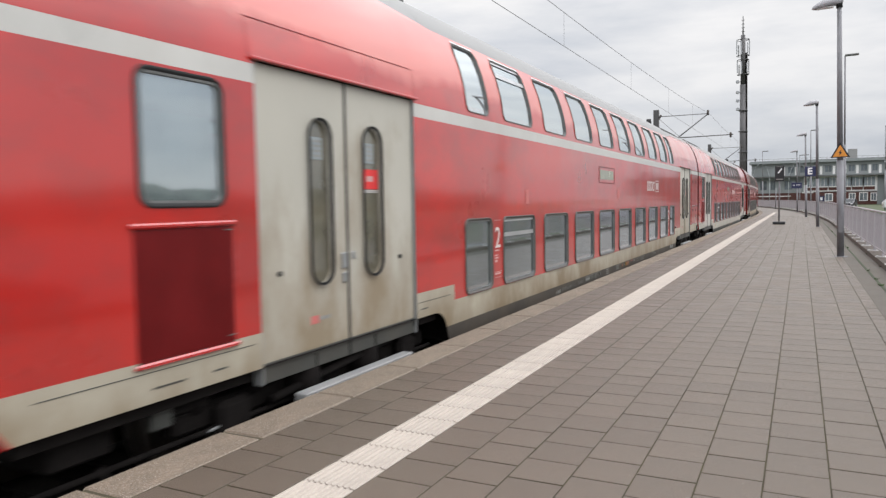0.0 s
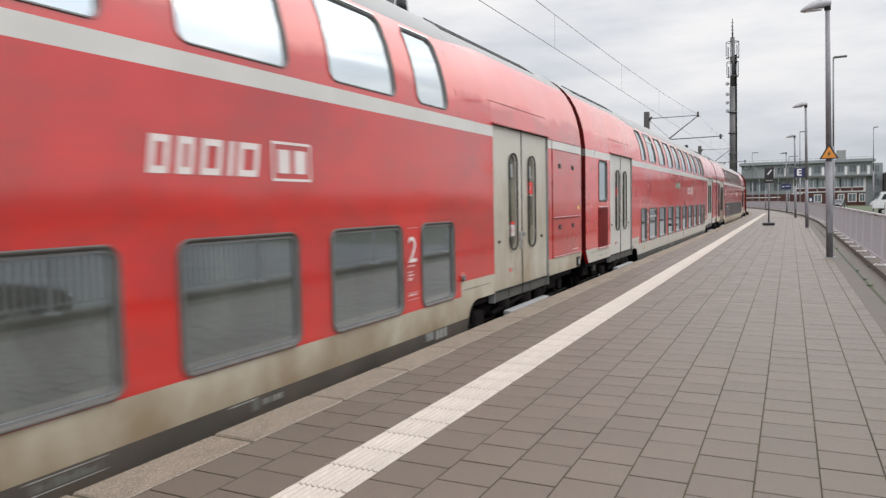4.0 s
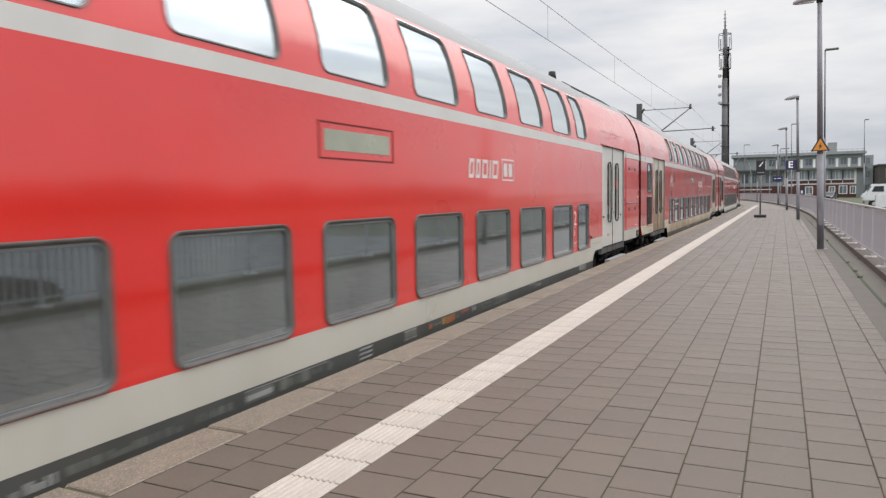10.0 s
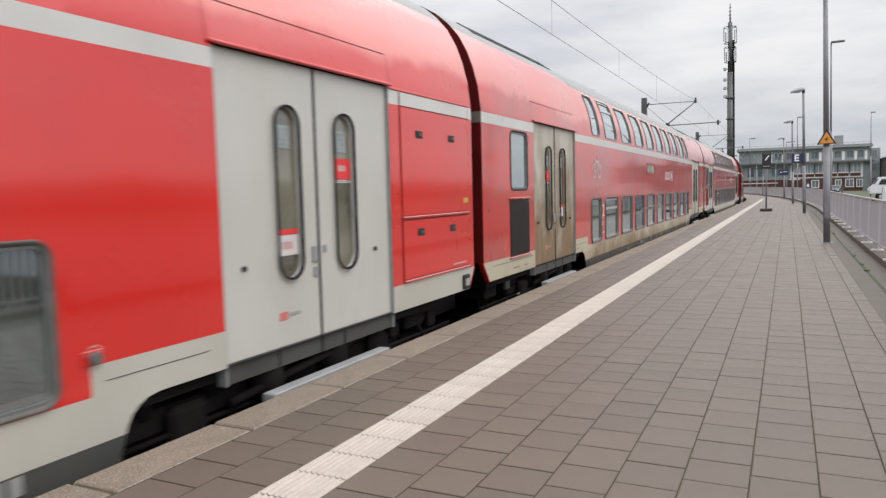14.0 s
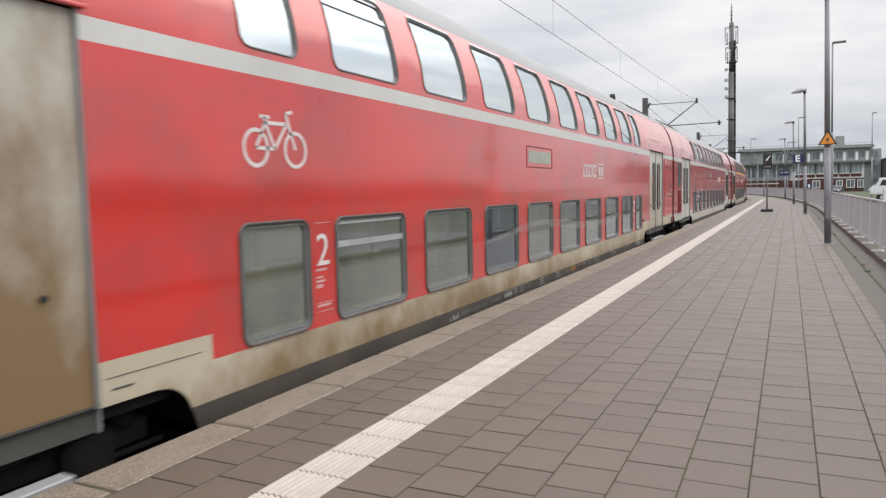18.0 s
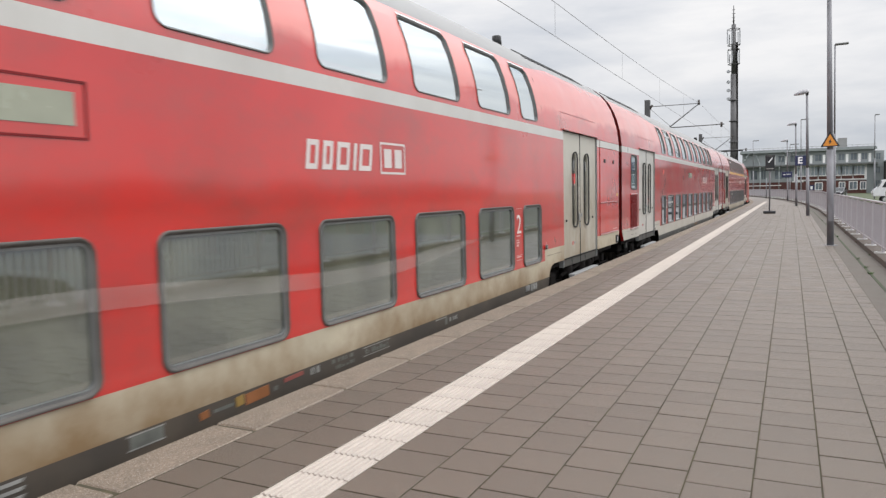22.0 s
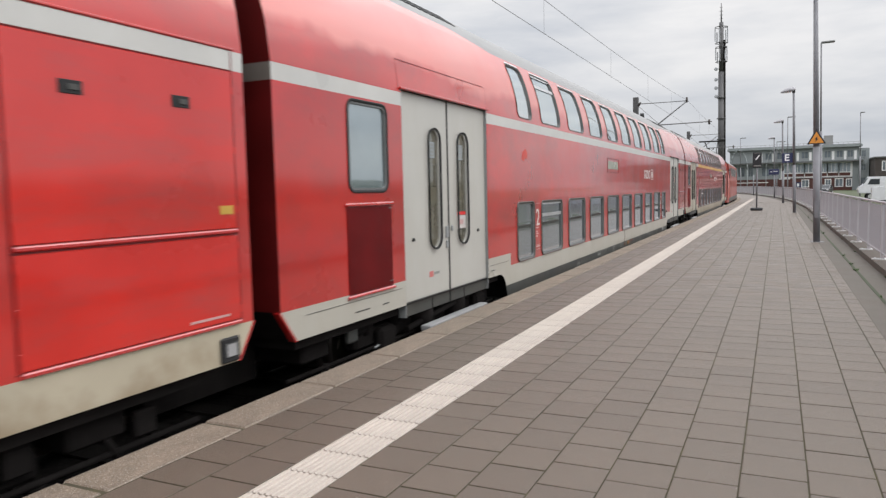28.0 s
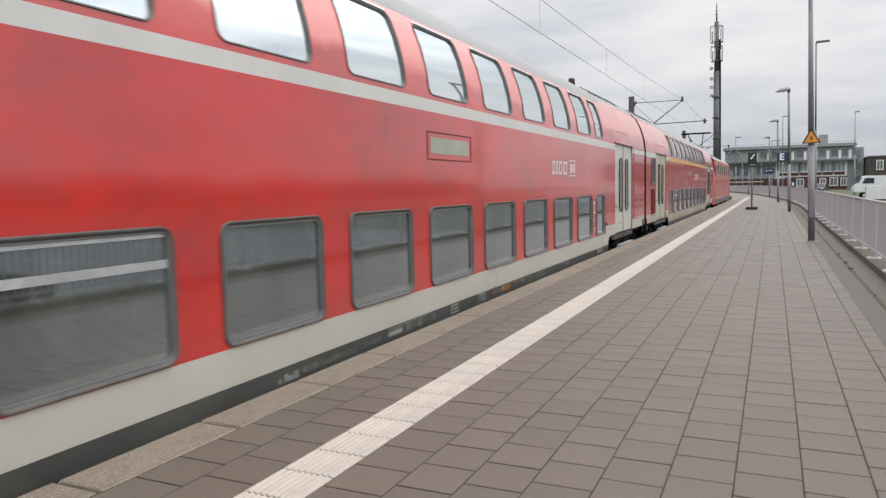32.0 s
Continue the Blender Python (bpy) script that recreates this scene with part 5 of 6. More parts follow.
def platform_lamp(x, y, first):
    up = 0.15 if first else 0.05
    t = thing("platform_lamp", "grey steel platform lamp with flat hooded head" + (" and warning sign" if first else ""), "lamp", "lamps along the platform", pose(x, y, -0.02, 0, LEAN, 0))
    bm = bmesh.new()
    tube(bm, (0, 0, 0), (0, 0, 2.3), 0.076, 0.073, seg=16)
    tube(bm, (0, 0, 2.3), (0, 0, 5.85 + up), 0.066, 0.048, seg=16)
    part("pole", bm, galv, t)
    bm = bmesh.new()
    tube(bm, (0, 0, 0), (0, 0, 0.025), 0.16, seg=16)
    part("base_flange", bm, galv, t)
    bm = bmesh.new()
    secs = []
    for q, w, h0, h1 in ((0.08, 0.06, 5.82, 5.93), (0.02, 0.09, 5.79, 5.96), (-0.14, 0.12, 5.77, 5.96), (-0.35, 0.12, 5.74, 5.91), (-0.50, 0.08, 5.73, 5.83), (-0.57, 0.03, 5.74, 5.78)):
        secs.append([bm.verts.new((q, a, z + up)) for a, z in ((-w, h0), (w, h0), (w * 1.02, (h0 + h1) / 2), (w * 0.7, h1), (-w * 0.7, h1), (-w * 1.02, (h0 + h1) / 2))])
    for a, b in zip(secs, secs[1:]):
        for i in range(6):
            bm.faces.new((a[i], a[(i + 1) % 6], b[(i + 1) % 6], b[i])).smooth = True
    bm.faces.new(secs[0])
    bm.faces.new(secs[-1])
    head = part("lamp_head", bm, lamp_shell, t, "flat grey lamp hood")
    part("diffuser", boxes((-0.46, -0.12, -0.08, 0.08, 5.725 + up, 5.75 + up)), sign_white, head)
    part("pole_collar", tube(bmesh.new(), (0, 0, 5.70 + up), (0, 0, 5.90 + up), 0.07, seg=14), rubber, t)
    part("service_door", boxes((-0.045, 0.045, -0.088, -0.07, 0.6, 1.0)), galv, t)
    if first:
        bm = bmesh.new()
        prism(bm, [(-0.205, 2.36), (0.205, 2.36), (0.0, 2.72)], -0.105, -0.095, "y")
        sign = part("warning_sign", bm, sign_black, t, "triangular black-edged warning sign")
        bm = bmesh.new()
        prism(bm, [(-0.155, 2.383), (0.155, 2.383), (0.0, 2.655)], -0.109, -0.105, "y")
        part("sign_face", bm, sign_orange, sign, "orange warning sign face")
        bm = bmesh.new()
        prism(bm, [(0.025, 2.55), (-0.04, 2.47), (-0.008, 2.47), (-0.03, 2.405), (0.04, 2.485), (0.008, 2.485)], -0.112, -0.109, "y")
        part("flash_symbol", bm, sign_black, sign)
        part("sign_clamp", boxes((-0.09, 0.09, -0.095, 0.09, 2.42, 2.45)), galv, sign)
    return t


lamps = [platform_lamp(0.87, 19.33, True)] + [platform_lamp(x, y, False) for x, y in ((0.75, 38.4), (0.37, 57.0), (-0.26, 77.2))]


def letter_sign(x, y, z, w, h, text):
    t = thing("sector_sign", "dark blue platform sector sign with a white letter", "sign", at=pose(x, y, z))
    part("sign_box", boxes((-w / 2, w / 2, -0.05, 0.05, -h / 2, h / 2), bevel=0.01), sign_blue, t)
    cu = bpy.data.curves.new("sector_letter", "FONT")
    cu.body, cu.size, cu.extrude, cu.align_x, cu.align_y = text, h * 0.95, 0.002, "CENTER", "CENTER"
    cu.offset = 0.012
    cu.materials.append(sign_white)
    ob = new("sector_letter", cu)
    ob.parent, ob.matrix_basis = t, Matrix.Translation((-0.02, -0.054, 0)) @ Euler((radians(90), 0, 0)).to_matrix().to_4x4()
    part("bracket", boxes((w / 2 - 0.02, w / 2 + 0.10, -0.02, 0.02, 0.15, 0.19), (w / 2 - 0.02, w / 2 + 0.10, -0.02, 0.02, -0.19, -0.15)), galv, t)


letter_sign(0.40, 38.4, 2.64, 0.47, 0.46, "E")


def track_sign():
    """Free-standing black board with a white stroke, on a post in a heavy foot."""
    t = thing("stop_board", "black platform board with white stroke on a footed post", "sign", at=pose(-1.01, 41.77, 0))
    part("foot", boxes((-0.30, 0.30, -0.25, 0.25, 0, 0.15), bevel=0.03), sign_black, t, "heavy black rubber foot")
    part("pole", tube(bmesh.new(), (0, 0, 0.15), (0, 0, 3.1), 0.04), galv, t)
    part("board", boxes((-0.225, 0.225, -0.07, -0.02, 2.27, 3.11), bevel=0.01), sign_black, t)
    bm = bmesh.new()
    prism(bm, [(-0.10, 2.72), (-0.04, 2.69), (0.12, 2.92), (0.10, 2.98)], -0.075, -0.07, "y")
    part("white_stroke", bm, sign_white, t, "slanting white stroke")
    part("label_strip", boxes((-0.17, 0.17, -0.075, -0.07, 2.36, 2.41)), grey_print, t)
    part("label_strip", boxes((-0.16, 0.16, -0.075, -0.07, 3.04, 3.06)), grey_print, t)


track_sign()
t = thing("direction_sign", "dark blue hanging platform sign with pale marks on a lamp post", "sign", at=pose(-0.30, 77.08, 2.55))
part("board", boxes((-0.50, 0.40, -0.06, 0.0, -0.27, 0.27), bevel=0.02), sign_blue, t)
part("pale_marks", boxes((-0.38, -0.2, -0.064, -0.06, -0.02, 0.05), (-0.1, 0.25, -0.064, -0.06, 0.02, 0.07)), sign_white, t)
t = thing("slim_post", "slim grey signal post beside the far fence", "post", at=pose(-2.7, 96, 0))
part("pole", tube(bmesh.new(), (0, 0, 0), (0, 0, 2.5), 0.06), galv, t)

# ---- fence ----
fence = thing("fence", "pale grey steel bar fence along the back of the platform", "fence")
bm = bmesh.new()
box(bm, -0.028, 0.028, -0.02, 0.02, 0.10, 1.07)
post_me = mesh_of("fence_post", bm, post_paint)
bm = bmesh.new()
box(bm, -0.007, 0.007, -0.012, 0.012, 0.20, 1.02)
bar_me = mesh_of("fence_bar", bm, fence_paint)
bm = bmesh.new()
box(bm, -0.15, 0.07, -0.06, 0.06, 0.0, 0.022)
for q in (-0.11, 0.04):
    tube(bm, (q, 0, 0.016), (q, 0, 0.035), 0.014, seg=6)
foot_me = mesh_of("foot_plate", bm, foot_steel)
FIRST, LAST, STEP = -16.0, 132.0, 2.0


def child(name, me, parent, m):
    ob = new(name, me)
    ob.parent, ob.matrix_basis = parent, m
    return ob


rest = bmesh.new()
n = int((LAST - FIRST) / STEP)
for i in range(n):
    y = FIRST + STEP * i
    x0, x1 = fence_line(y), fence_line(y + STEP)
    turn = math.degrees(math.atan2(x0 - x1, STEP))
    post = child("fence_post", post_me, fence, pose(x0, y, 0, 0, 0, turn))
    child("foot_plate", foot_me, post, pose(0, 0, 0.10))
    for nm, z, r, m in (("top_rail", 1.065, 0.024, fence_paint), ("bottom_rail", 0.21, 0.016, fence_paint)):
        bm = bmesh.new()
        tube(bm, (0, 0, 0), (x1 - x0, STEP, 0), r, seg=8, caps=False)
        ob = part(nm, bm, m, fence)
        ob.matrix_basis = pose(x0, y, z)
    for k in range(1, 17):
        q = k / 17
        m = pose(x0 + (x1 - x0) * q, y + STEP * q, 0, 0, 0, turn)
        if 12.0 <= y < 48.0:
            child("fence_bar", bar_me, fence, m)
        else:
            box(rest, *[v + m.translation.x for v in (-0.007, 0.007)], *[v + m.translation.y for v in (-0.012, 0.012)], 0.20, 1.02)
ob = part("far_fence_bar", rest, fence_paint, fence)
tagged(ob, kind="stuff")

# ---- overhead line ----
def overhead_mast(y):
    x, yy = track(y)
    t = thing("overhead_line_mast", "dark steel overhead line mast with hinged arm over the track", "mast", "overhead line masts", pose(x, yy, RAIL_Z))
    part("mast", boxes((-3.14, -2.84, -0.15, 0.15, -0.25, 7.35)), mast_metal, t)
    bm = bmesh.new()
    tube(bm, (-2.86, 0, 6.95), (0.0, 0, 6.95), 0.025)
    part("top_tube", bm, wire_m, t)
    bm = bmesh.new()
    tube(bm, (-2.86, 0, 6.85), (-1.6, 0, 5.65), 0.012)
    tube(bm, (-1.75, 0, 5.62), (0.02, 0, 6.98), 0.035)
    part("strut", bm, wire_m, t)
    bm = bmesh.new()
    tube(bm, (-2.0, 0, 5.62), (1.35, 0, 5.66), 0.03)
    part("steady_arm", bm, mast_metal, t)
    for p, q in (((-0.05, 0, 6.85), (-0.05, 0, 7.15)), ((1.2, 0, 5.5), (1.2, 0, 5.78)), ((-2.86, 0, 6.8), (-2.7, 0, 7.05))):
        part("insulator", tube(bmesh.new(), p, q, 0.06, seg=8), brick_dark, t)


SUPPORTS = (-20.0, 44.6, 75.7, 106.0)
for y in SUPPORTS:
    overhead_mast(y)
t = thing("overhead_line_mast", "plain dark steel overhead line mast behind the train", "mast", "overhead line masts", pose(-7.9, 13.6, RAIL_Z))
part("mast", boxes((-0.13, 0.13, -0.13, 0.13, -0.25, 8.4)), mast_metal, t)


def wire(name, heights, label):
    """A wire over the track: height over the rail as a function of the station."""
    bm = bmesh.new()
    pts = []
    s = -18.0
    while s < 138:
        x, y = track(s)
        pts.append((x, y, heights(s) + RAIL_Z))
        s += 2.6
    for p, q in zip(pts, pts[1:]):
        tube(bm, p, q, 0.0065, seg=6, caps=False)
    return tagged(part(name, bm, wire_m), label, "wire")


def carrier(s):
    """Height of the sagging carrier wire over the rail."""
    for a, b in zip(SUPPORTS, SUPPORTS[1:] + (138.0,)):
        if a <= s <= b:
            q = (s - a) / (b - a)
            return 6.97 - 0.72 * ((b - a) / 64.6) ** 2 * 4 * q * (1 - q)
    return 6.97


wire("contact_wire", lambda s: 5.5, "dark contact wire over the track")
wire("carrier_wire", carrier, "sagging carrier wire of the overhead line")
bm = bmesh.new()
for s in [a + k * 7.2 for a in SUPPORTS[:-1] for k in range(1, 9 if a < 0 else 4)]:
    x, y = track(s)
    tube(bm, (x, y, 5.5 + RAIL_Z), (x, y, carrier(s) + RAIL_Z), 0.0035, seg=4, caps=False)
tagged(part("droppers", bm, wire_m), "thin droppers between the two overhead wires", "wire", kind="stuff")

# ---- floodlight beyond the car park, mirrored in the train's windows ----
t = thing("floodlight_mast", "slender steel floodlight mast with two lamp heads", "lamp", at=pose(38.0, 47.0, -0.82))
part("pole", tube(bmesh.new(), (0, 0, 0), (0, 0, 9.5), 0.10, 0.06, seg=10), mast_metal, t)
part("cross_arm", boxes((-0.05, 0.05, -0.6, 0.6, 9.42, 9.52)), mast_metal, t)
for s in (-1, 1):
    part("lamp_head", boxes((-0.18, 0.18, s * 0.75 - 0.28, s * 0.75 + 0.28, 9.5, 9.64), bevel=0.03), seal_grey, t)

# ---- radio mast ----
mast = thing("radio_mast", "tall dark steel radio mast with pale antenna panels", "radio mast", at=pose(-10.0, 150, -0.82, 0, -0.5, 0))
bm = bmesh.new()
tube(bm, (0, 0, 0), (0, 0, 24), 0.66, 0.56, seg=20)
tube(bm, (0, 0, 24), (0, 0, 33.4), 0.46, 0.40, seg=20)
part("pole", bm, mast_metal, mast)
bm = bmesh.new()
tube(bm, (0, 0, 33.4), (0, 0, 37.0), 0.14, 0.07, seg=8)
for k in range(4):
    tube(bm, (-0.28, 0, 34.1 + 0.7 * k), (0.28, 0, 34.1 + 0.7 * k), 0.05, seg=6)
part("top_spike", bm, mast_metal, mast)
for z0, z1, r in ((29.6, 32.4, 1.15), (26.0, 28.6, 1.05)):
    for z in (z0 - 0.1, z1 + 0.1):
        bm = bmesh.new()
        for k in range(12):
            a, b = math.tau * k / 12, math.tau * (k + 1) / 12
            tube(bm, (r * math.cos(a), r * math.sin(a), z), (r * math.cos(b), r * math.sin(b), z), 0.06, seg=6)
        for k in range(3):
            a = math.tau * k / 3
            tube(bm, (0, 0, z), (r * math.cos(a), r * math.sin(a), z), 0.05, seg=6)
        part("antenna_ring", bm, mast_metal, mast)
    for k in range(6):
        a = math.tau * k / 6 + 0.3
        ob = part("antenna_panel", boxes((-0.11, 0.11, -0.08, 0.08, z0 + 0.25 * (k % 2), z1 - 0.3 * (k % 3)), bevel=0.03), mast_pale, mast, "pale upright antenna panel")
        ob.matrix_basis = pose(r * math.cos(a), r * math.sin(a), 0, 0, 0, math.degrees(a) + 90)
for z, s in ((24.6, 1), (22.6, -1), (21.0, -1), (19.4, 1)):
    bm = bmesh.new()
    tube(bm, (-0.95, -0.2, z), (-0.95, -0.5, z), 0.34, 0.28, seg=14)
    tube(bm, (-0.95, -0.2, z), (-0.4, 0, z), 0.06, seg=6)
    part("dish", bm, mast_pale, mast, "small round link dish")
for z in (19.0, 15.0, 11.0):
    part("platform_ring", tube(bmesh.new(), (0, 0, z), (0, 0, z + 0.15), 0.85, seg=16), mast_metal, mast)
part("cable_duct", boxes((0.45, 0.78, -0.25, 0.1, 0.5, 30)), under, mast, "dark cable duct up the mast")

# ---- beyond the fence ----
tagged(part("verge", boxes((3.4, 80, 30, 260, -0.8, -0.46)), grass_m), "mown grass verge beyond the fence", "grass", kind="structure")
tagged(part("forecourt", boxes((2.0, 40, -25, 30, -0.8, -0.46)), forecourt_m), "grey concrete forecourt behind the fence", "forecourt", kind="structure")
tagged(part("road", boxes((3.2, 9.4, 122, 140, -0.79, -0.44)), asphalt), "grey asphalt car park beyond the fence", "car park", kind="structure")


def street_lamp(x, y, h, arm):
    t = thing("street_lamp", "slender grey street lamp beyond the fence", "lamp", "street lamps", pose(x, y, -0.82, 0, -0.8, 0))
    bm = bmesh.new()
    tube(bm, (0, 0, 0), (0, 0, h * 0.5), 0.085, 0.08, seg=12)
    tube(bm, (0, 0, h * 0.5), (0, 0, h), 0.055, 0.045, seg=12)
    part("pole", bm, galv, t)
    part("lamp_head", boxes((0, arm, -0.12, 0.12, h - 0.04, h + 0.08), bevel=0.03) if arm > 0 else boxes((arm, 0, -0.12, 0.12, h - 0.04, h + 0.08), bevel=0.03), seal_grey, t)


for x, y, h, arm in ((2.48, 51, 10.9, 0.75), (1.2, 103, 10.7, 0.9), (9.7, 107, 11.1, 0.5), (-0.1, 128, 8.9, 1.3), (-5.7, 132, 10.0, 0.9)):
    street_lamp(x, y, h, arm)


def vehicle(name, label, category, x, y, size, paint, turn, van):
    """A van or a car from a lofted body with glass, wheels and lights; its nose points along local -x."""
    L, W, H = size
    t = thing(name, label, category, "parked vehicles", pose(x, y, -0.45, 0, 0, turn))
    prof = ([(-0.5, 0.28), (-0.5, 0.50), (-0.485, 0.58), (-0.42, 0.64), (-0.35, 0.95), (-0.32, 1.0), (0.48, 1.0), (0.5, 0.9), (0.5, 0.28)] if van else
            [(-0.5, 0.22), (-0.5, 0.50), (-0.45, 0.58), (-0.24, 0.65), (-0.10, 0.96), (0.0, 1.0), (0.22, 0.98), (0.40, 0.70), (0.49, 0.64), (0.5, 0.22)])
    bm = bmesh.new()
    prism(bm, [(a * L, b * H) for a, b in prof], -W / 2, W / 2, "y")
    bmesh.ops.bevel(bm, geom=bm.edges[:], offset=0.05, segments=2, affect="EDGES")
    part("body", bm, paint, t)
    for s in (-1, 1):
        y0, y1 = sorted((s * W / 2 - s * 0.01, s * (W / 2 + 0.012)))
        bm = bmesh.new()
        prism(bm, [(-0.36 * L, 0.66 * H), (-0.31 * L, 0.90 * H), (-0.16 * L, 0.90 * H), (-0.16 * L, 0.66 * H)] if van else [(-0.18 * L, 0.68 * H), (-0.07 * L, 0.92 * H), (0.20 * L, 0.92 * H), (0.30 * L, 0.70 * H)], y0, y1, "y")
        part("side_window", bm, car_glass, t)
        for q in (-0.31, 0.30):
            bm = bmesh.new()
            tube(bm, (q * L, s * (W / 2 - 0.2), 0.33), (q * L, s * (W / 2 + 0.02), 0.33), 0.33, seg=20)
            w = part("wheel", bm, tyre_m, t)
            part("rim", tube(bmesh.new(), (q * L, s * (W / 2 + 0.02), 0.33), (q * L, s * (W / 2 + 0.03), 0.33), 0.2, seg=16), alu, w)
        part("headlight", boxes((-0.505 * L, -0.48 * L, *sorted((s * 0.30 * W, s * 0.46 * W)), 0.42 * H, 0.50 * H)), sign_white, t)
        part("tail_light", boxes((0.495 * L, 0.505 * L, *sorted((s * 0.38 * W, s * 0.47 * W)), 0.45 * H, 0.62 * H)), red_sticker, t)
    bm = bmesh.new()
    a, b = ((-0.410, 0.68), (-0.355, 0.93)) if van else ((-0.225, 0.67), (-0.115, 0.93))
    box(bm, -0.02, 0.0, -W * 0.42, W * 0.42, 0, math.hypot((b[0] - a[0]) * L, (b[1] - a[1]) * H))
    ob = part("windscreen", bm, car_glass, t)
    ob.matrix_basis = pose(a[0] * L, 0, a[1] * H, 0, math.degrees(math.atan2((b[0] - a[0]) * L, (b[1] - a[1]) * H)), 0)
    return t


vehicle("delivery_van", "white delivery van parked on the grass beyond the fence", "van", 10.3, 86, (5.4, 2.0, 2.35), car_white, 0, True)
t = thing("box_trailer", "low white box trailer parked close behind the fence", "trailer", "parked vehicles", pose(8.55, 60, -0.36, 0, 0, -4))
bm = bmesh.new()
prism(bm, [(-2.4, 0.42), (2.4, 0.42), (2.4, 1.50), (-2.3, 1.38), (-2.4, 1.30)], -0.95, 0.95, "y")
bmesh.ops.bevel(bm, geom=bm.edges[:], offset=0.03, segments=2, affect="EDGES")
part("body", bm, car_white, t)
part("chassis", boxes((-2.3, 2.3, -0.8, 0.8, 0.34, 0.42)), under, t)
for q in (-0.5, 0.4):
    for s in (-1, 1):
        w = part("wheel", tube(bmesh.new(), (q, s * 0.78, 0.3), (q, s * 0.96, 0.3), 0.3, seg=20), tyre_m, t)
        part("rim", tube(bmesh.new(), (q, s * 0.96, 0.3), (q, s * 0.97, 0.3), 0.18, seg=14), alu, w)
part("drawbar", boxes((-3.3, -2.3, -0.05, 0.05, 0.40, 0.48)), under, t)
part("rear_light", boxes((2.4, 2.42, -0.9, -0.7, 0.55, 0.7)), red_sticker, t)
vehicle("parked_car", "dark car parked nose-on beside the red building", "car", 6.9, 130, (4.2, 1.75, 1.5), car_dark, 78, False)

vehicle("parked_car", "dark grey car parked close behind the fence", "car", 3.6, 5.1, (4.0, 1.70, 1.34), car_slate, -80, False)
ribbon("drain_channel", [s for s in STATIONS if -16 < s < 110], lambda s: (fence_line(track(s)[1]) - 0.47, track(s)[1]), lambda s: (fence_line(track(s)[1]) - 0.43, track(s)[1]), 0.0, moss_m, 0.006,
       label="mossy drain channel along the fence", category="drain")
weeds = bmesh.new()
rnd = random.Random(11)
for k in range(26):
    y = rnd.uniform(4.0, 34.0)
    x = fence_line(y) - rnd.choice((0.45, 0.45, 0.16)) + rnd.uniform(-0.02, 0.02)
    for i in range(rnd.randint(3, 8)):
        a, ln, w = rnd.uniform(0, math.tau), rnd.uniform(0.02, 0.07), rnd.uniform(0.006, 0.014)
        d = Vector((math.cos(a), math.sin(a), 0))
        p, s2 = Vector((x, y, 0.0)) + d * rnd.uniform(0, 0.03), Vector((-d.y, d.x, 0)) * w
        tip = p + d * ln * 0.8 + Vector((0, 0, ln * rnd.uniform(0.3, 0.8)))
        mid = (p + tip) / 2 + Vector((0, 0, ln * 0.25))
        for q in ((p - s2 * 0.4, p + s2 * 0.4, mid + s2, mid - s2), (mid - s2, mid + s2, tip)):
            weeds.faces.new([weeds.verts.new(v) for v in q])
tagged(part("weeds", weeds, weed_m), "small green weeds in the drain and kerb joints", "weeds", kind="stuff")


# unseen low skyline, guessed from the train's paint, added to block low sky there
bm = bmesh.new()
rnd = random.Random(23)
rows = []
for i in range(131):
    y = -130 + 3 * i
    x = 95 + 8 * math.sin(i * 0.21) + rnd.uniform(-2, 2)
    h = 5.6 + 0.6 * math.sin(i * 0.37) + 0.5 * math.sin(i * 1.3 + 1) + rnd.uniform(-0.6, 0.6)
    rows.append([bm.verts.new((x + dx, y + rnd.uniform(-0.8, 0.8), -0.85 + k * h)) for dx, k in ((-1.5, 0), (-3.0, 0.35), (-2.0, 0.75), (0.5, 1.0), (4.0, 0.8), (5.0, 0))])
for a, b in zip(rows, rows[1:]):
    for i in range(5):
        bm.faces.new((a[i], a[i + 1], b[i + 1], b[i]))
bm.faces.new(rows[0])
bm.faces.new(rows[-1])
tagged(part("far_skyline", bm, skyline_m), "unseen low skyline that blocks low sky in the train's reflections", "woods", kind="stuff")


# ---- buildings ----
def opening(parent, x0, x1, z0, z1, y, frame_m, name="window", bars=1, depth=0.22, pane_m=pane_far):
    """A framed window set into a facade that looks towards the camera."""
    w = part(name, boxes((x0, x1, y + depth * 0.4, y + depth * 0.5, z0, z1)), pane_m, parent)
    f2 = 0.16
    rows = [(x0, x1, y - 0.05, y + 0.1, z0 - f2, z0), (x0, x1, y - 0.05, y + 0.1, z1, z1 + f2), (x0 - f2, x0, y - 0.05, y + 0.1, z0 - f2, z1 + f2), (x1, x1 + f2, y - 0.05, y + 0.1, z0 - f2, z1 + f2)]
    for k in range(bars):
        q = x0 + (x1 - x0) * (k + 1) / (bars + 1)
        rows.append((q - 0.04, q + 0.04, y, y + 0.08, z0, z1))
    part("window_frame", boxes(*rows), frame_m, w)
    return w


def wall_with_gaps(parent, name, x0, x1, z0, z1, y0, y1, gaps, m):
    """Wall strip with rectangular openings cut through: piers, sills and lintels between them."""
    rows = []
    at = x0
    for a, b, c, d in sorted(gaps):
        rows.append((at, a, y0, y1, z0, z1))
        if c > z0:
            rows.append((a, b, y0, y1, z0, c))
        if d < z1:
            rows.append((a, b, y0, y1, d, z1))
        at = b
    rows.append((at, x1, y0, y1, z0, z1))
    return part(name, boxes(*rows), m, parent)


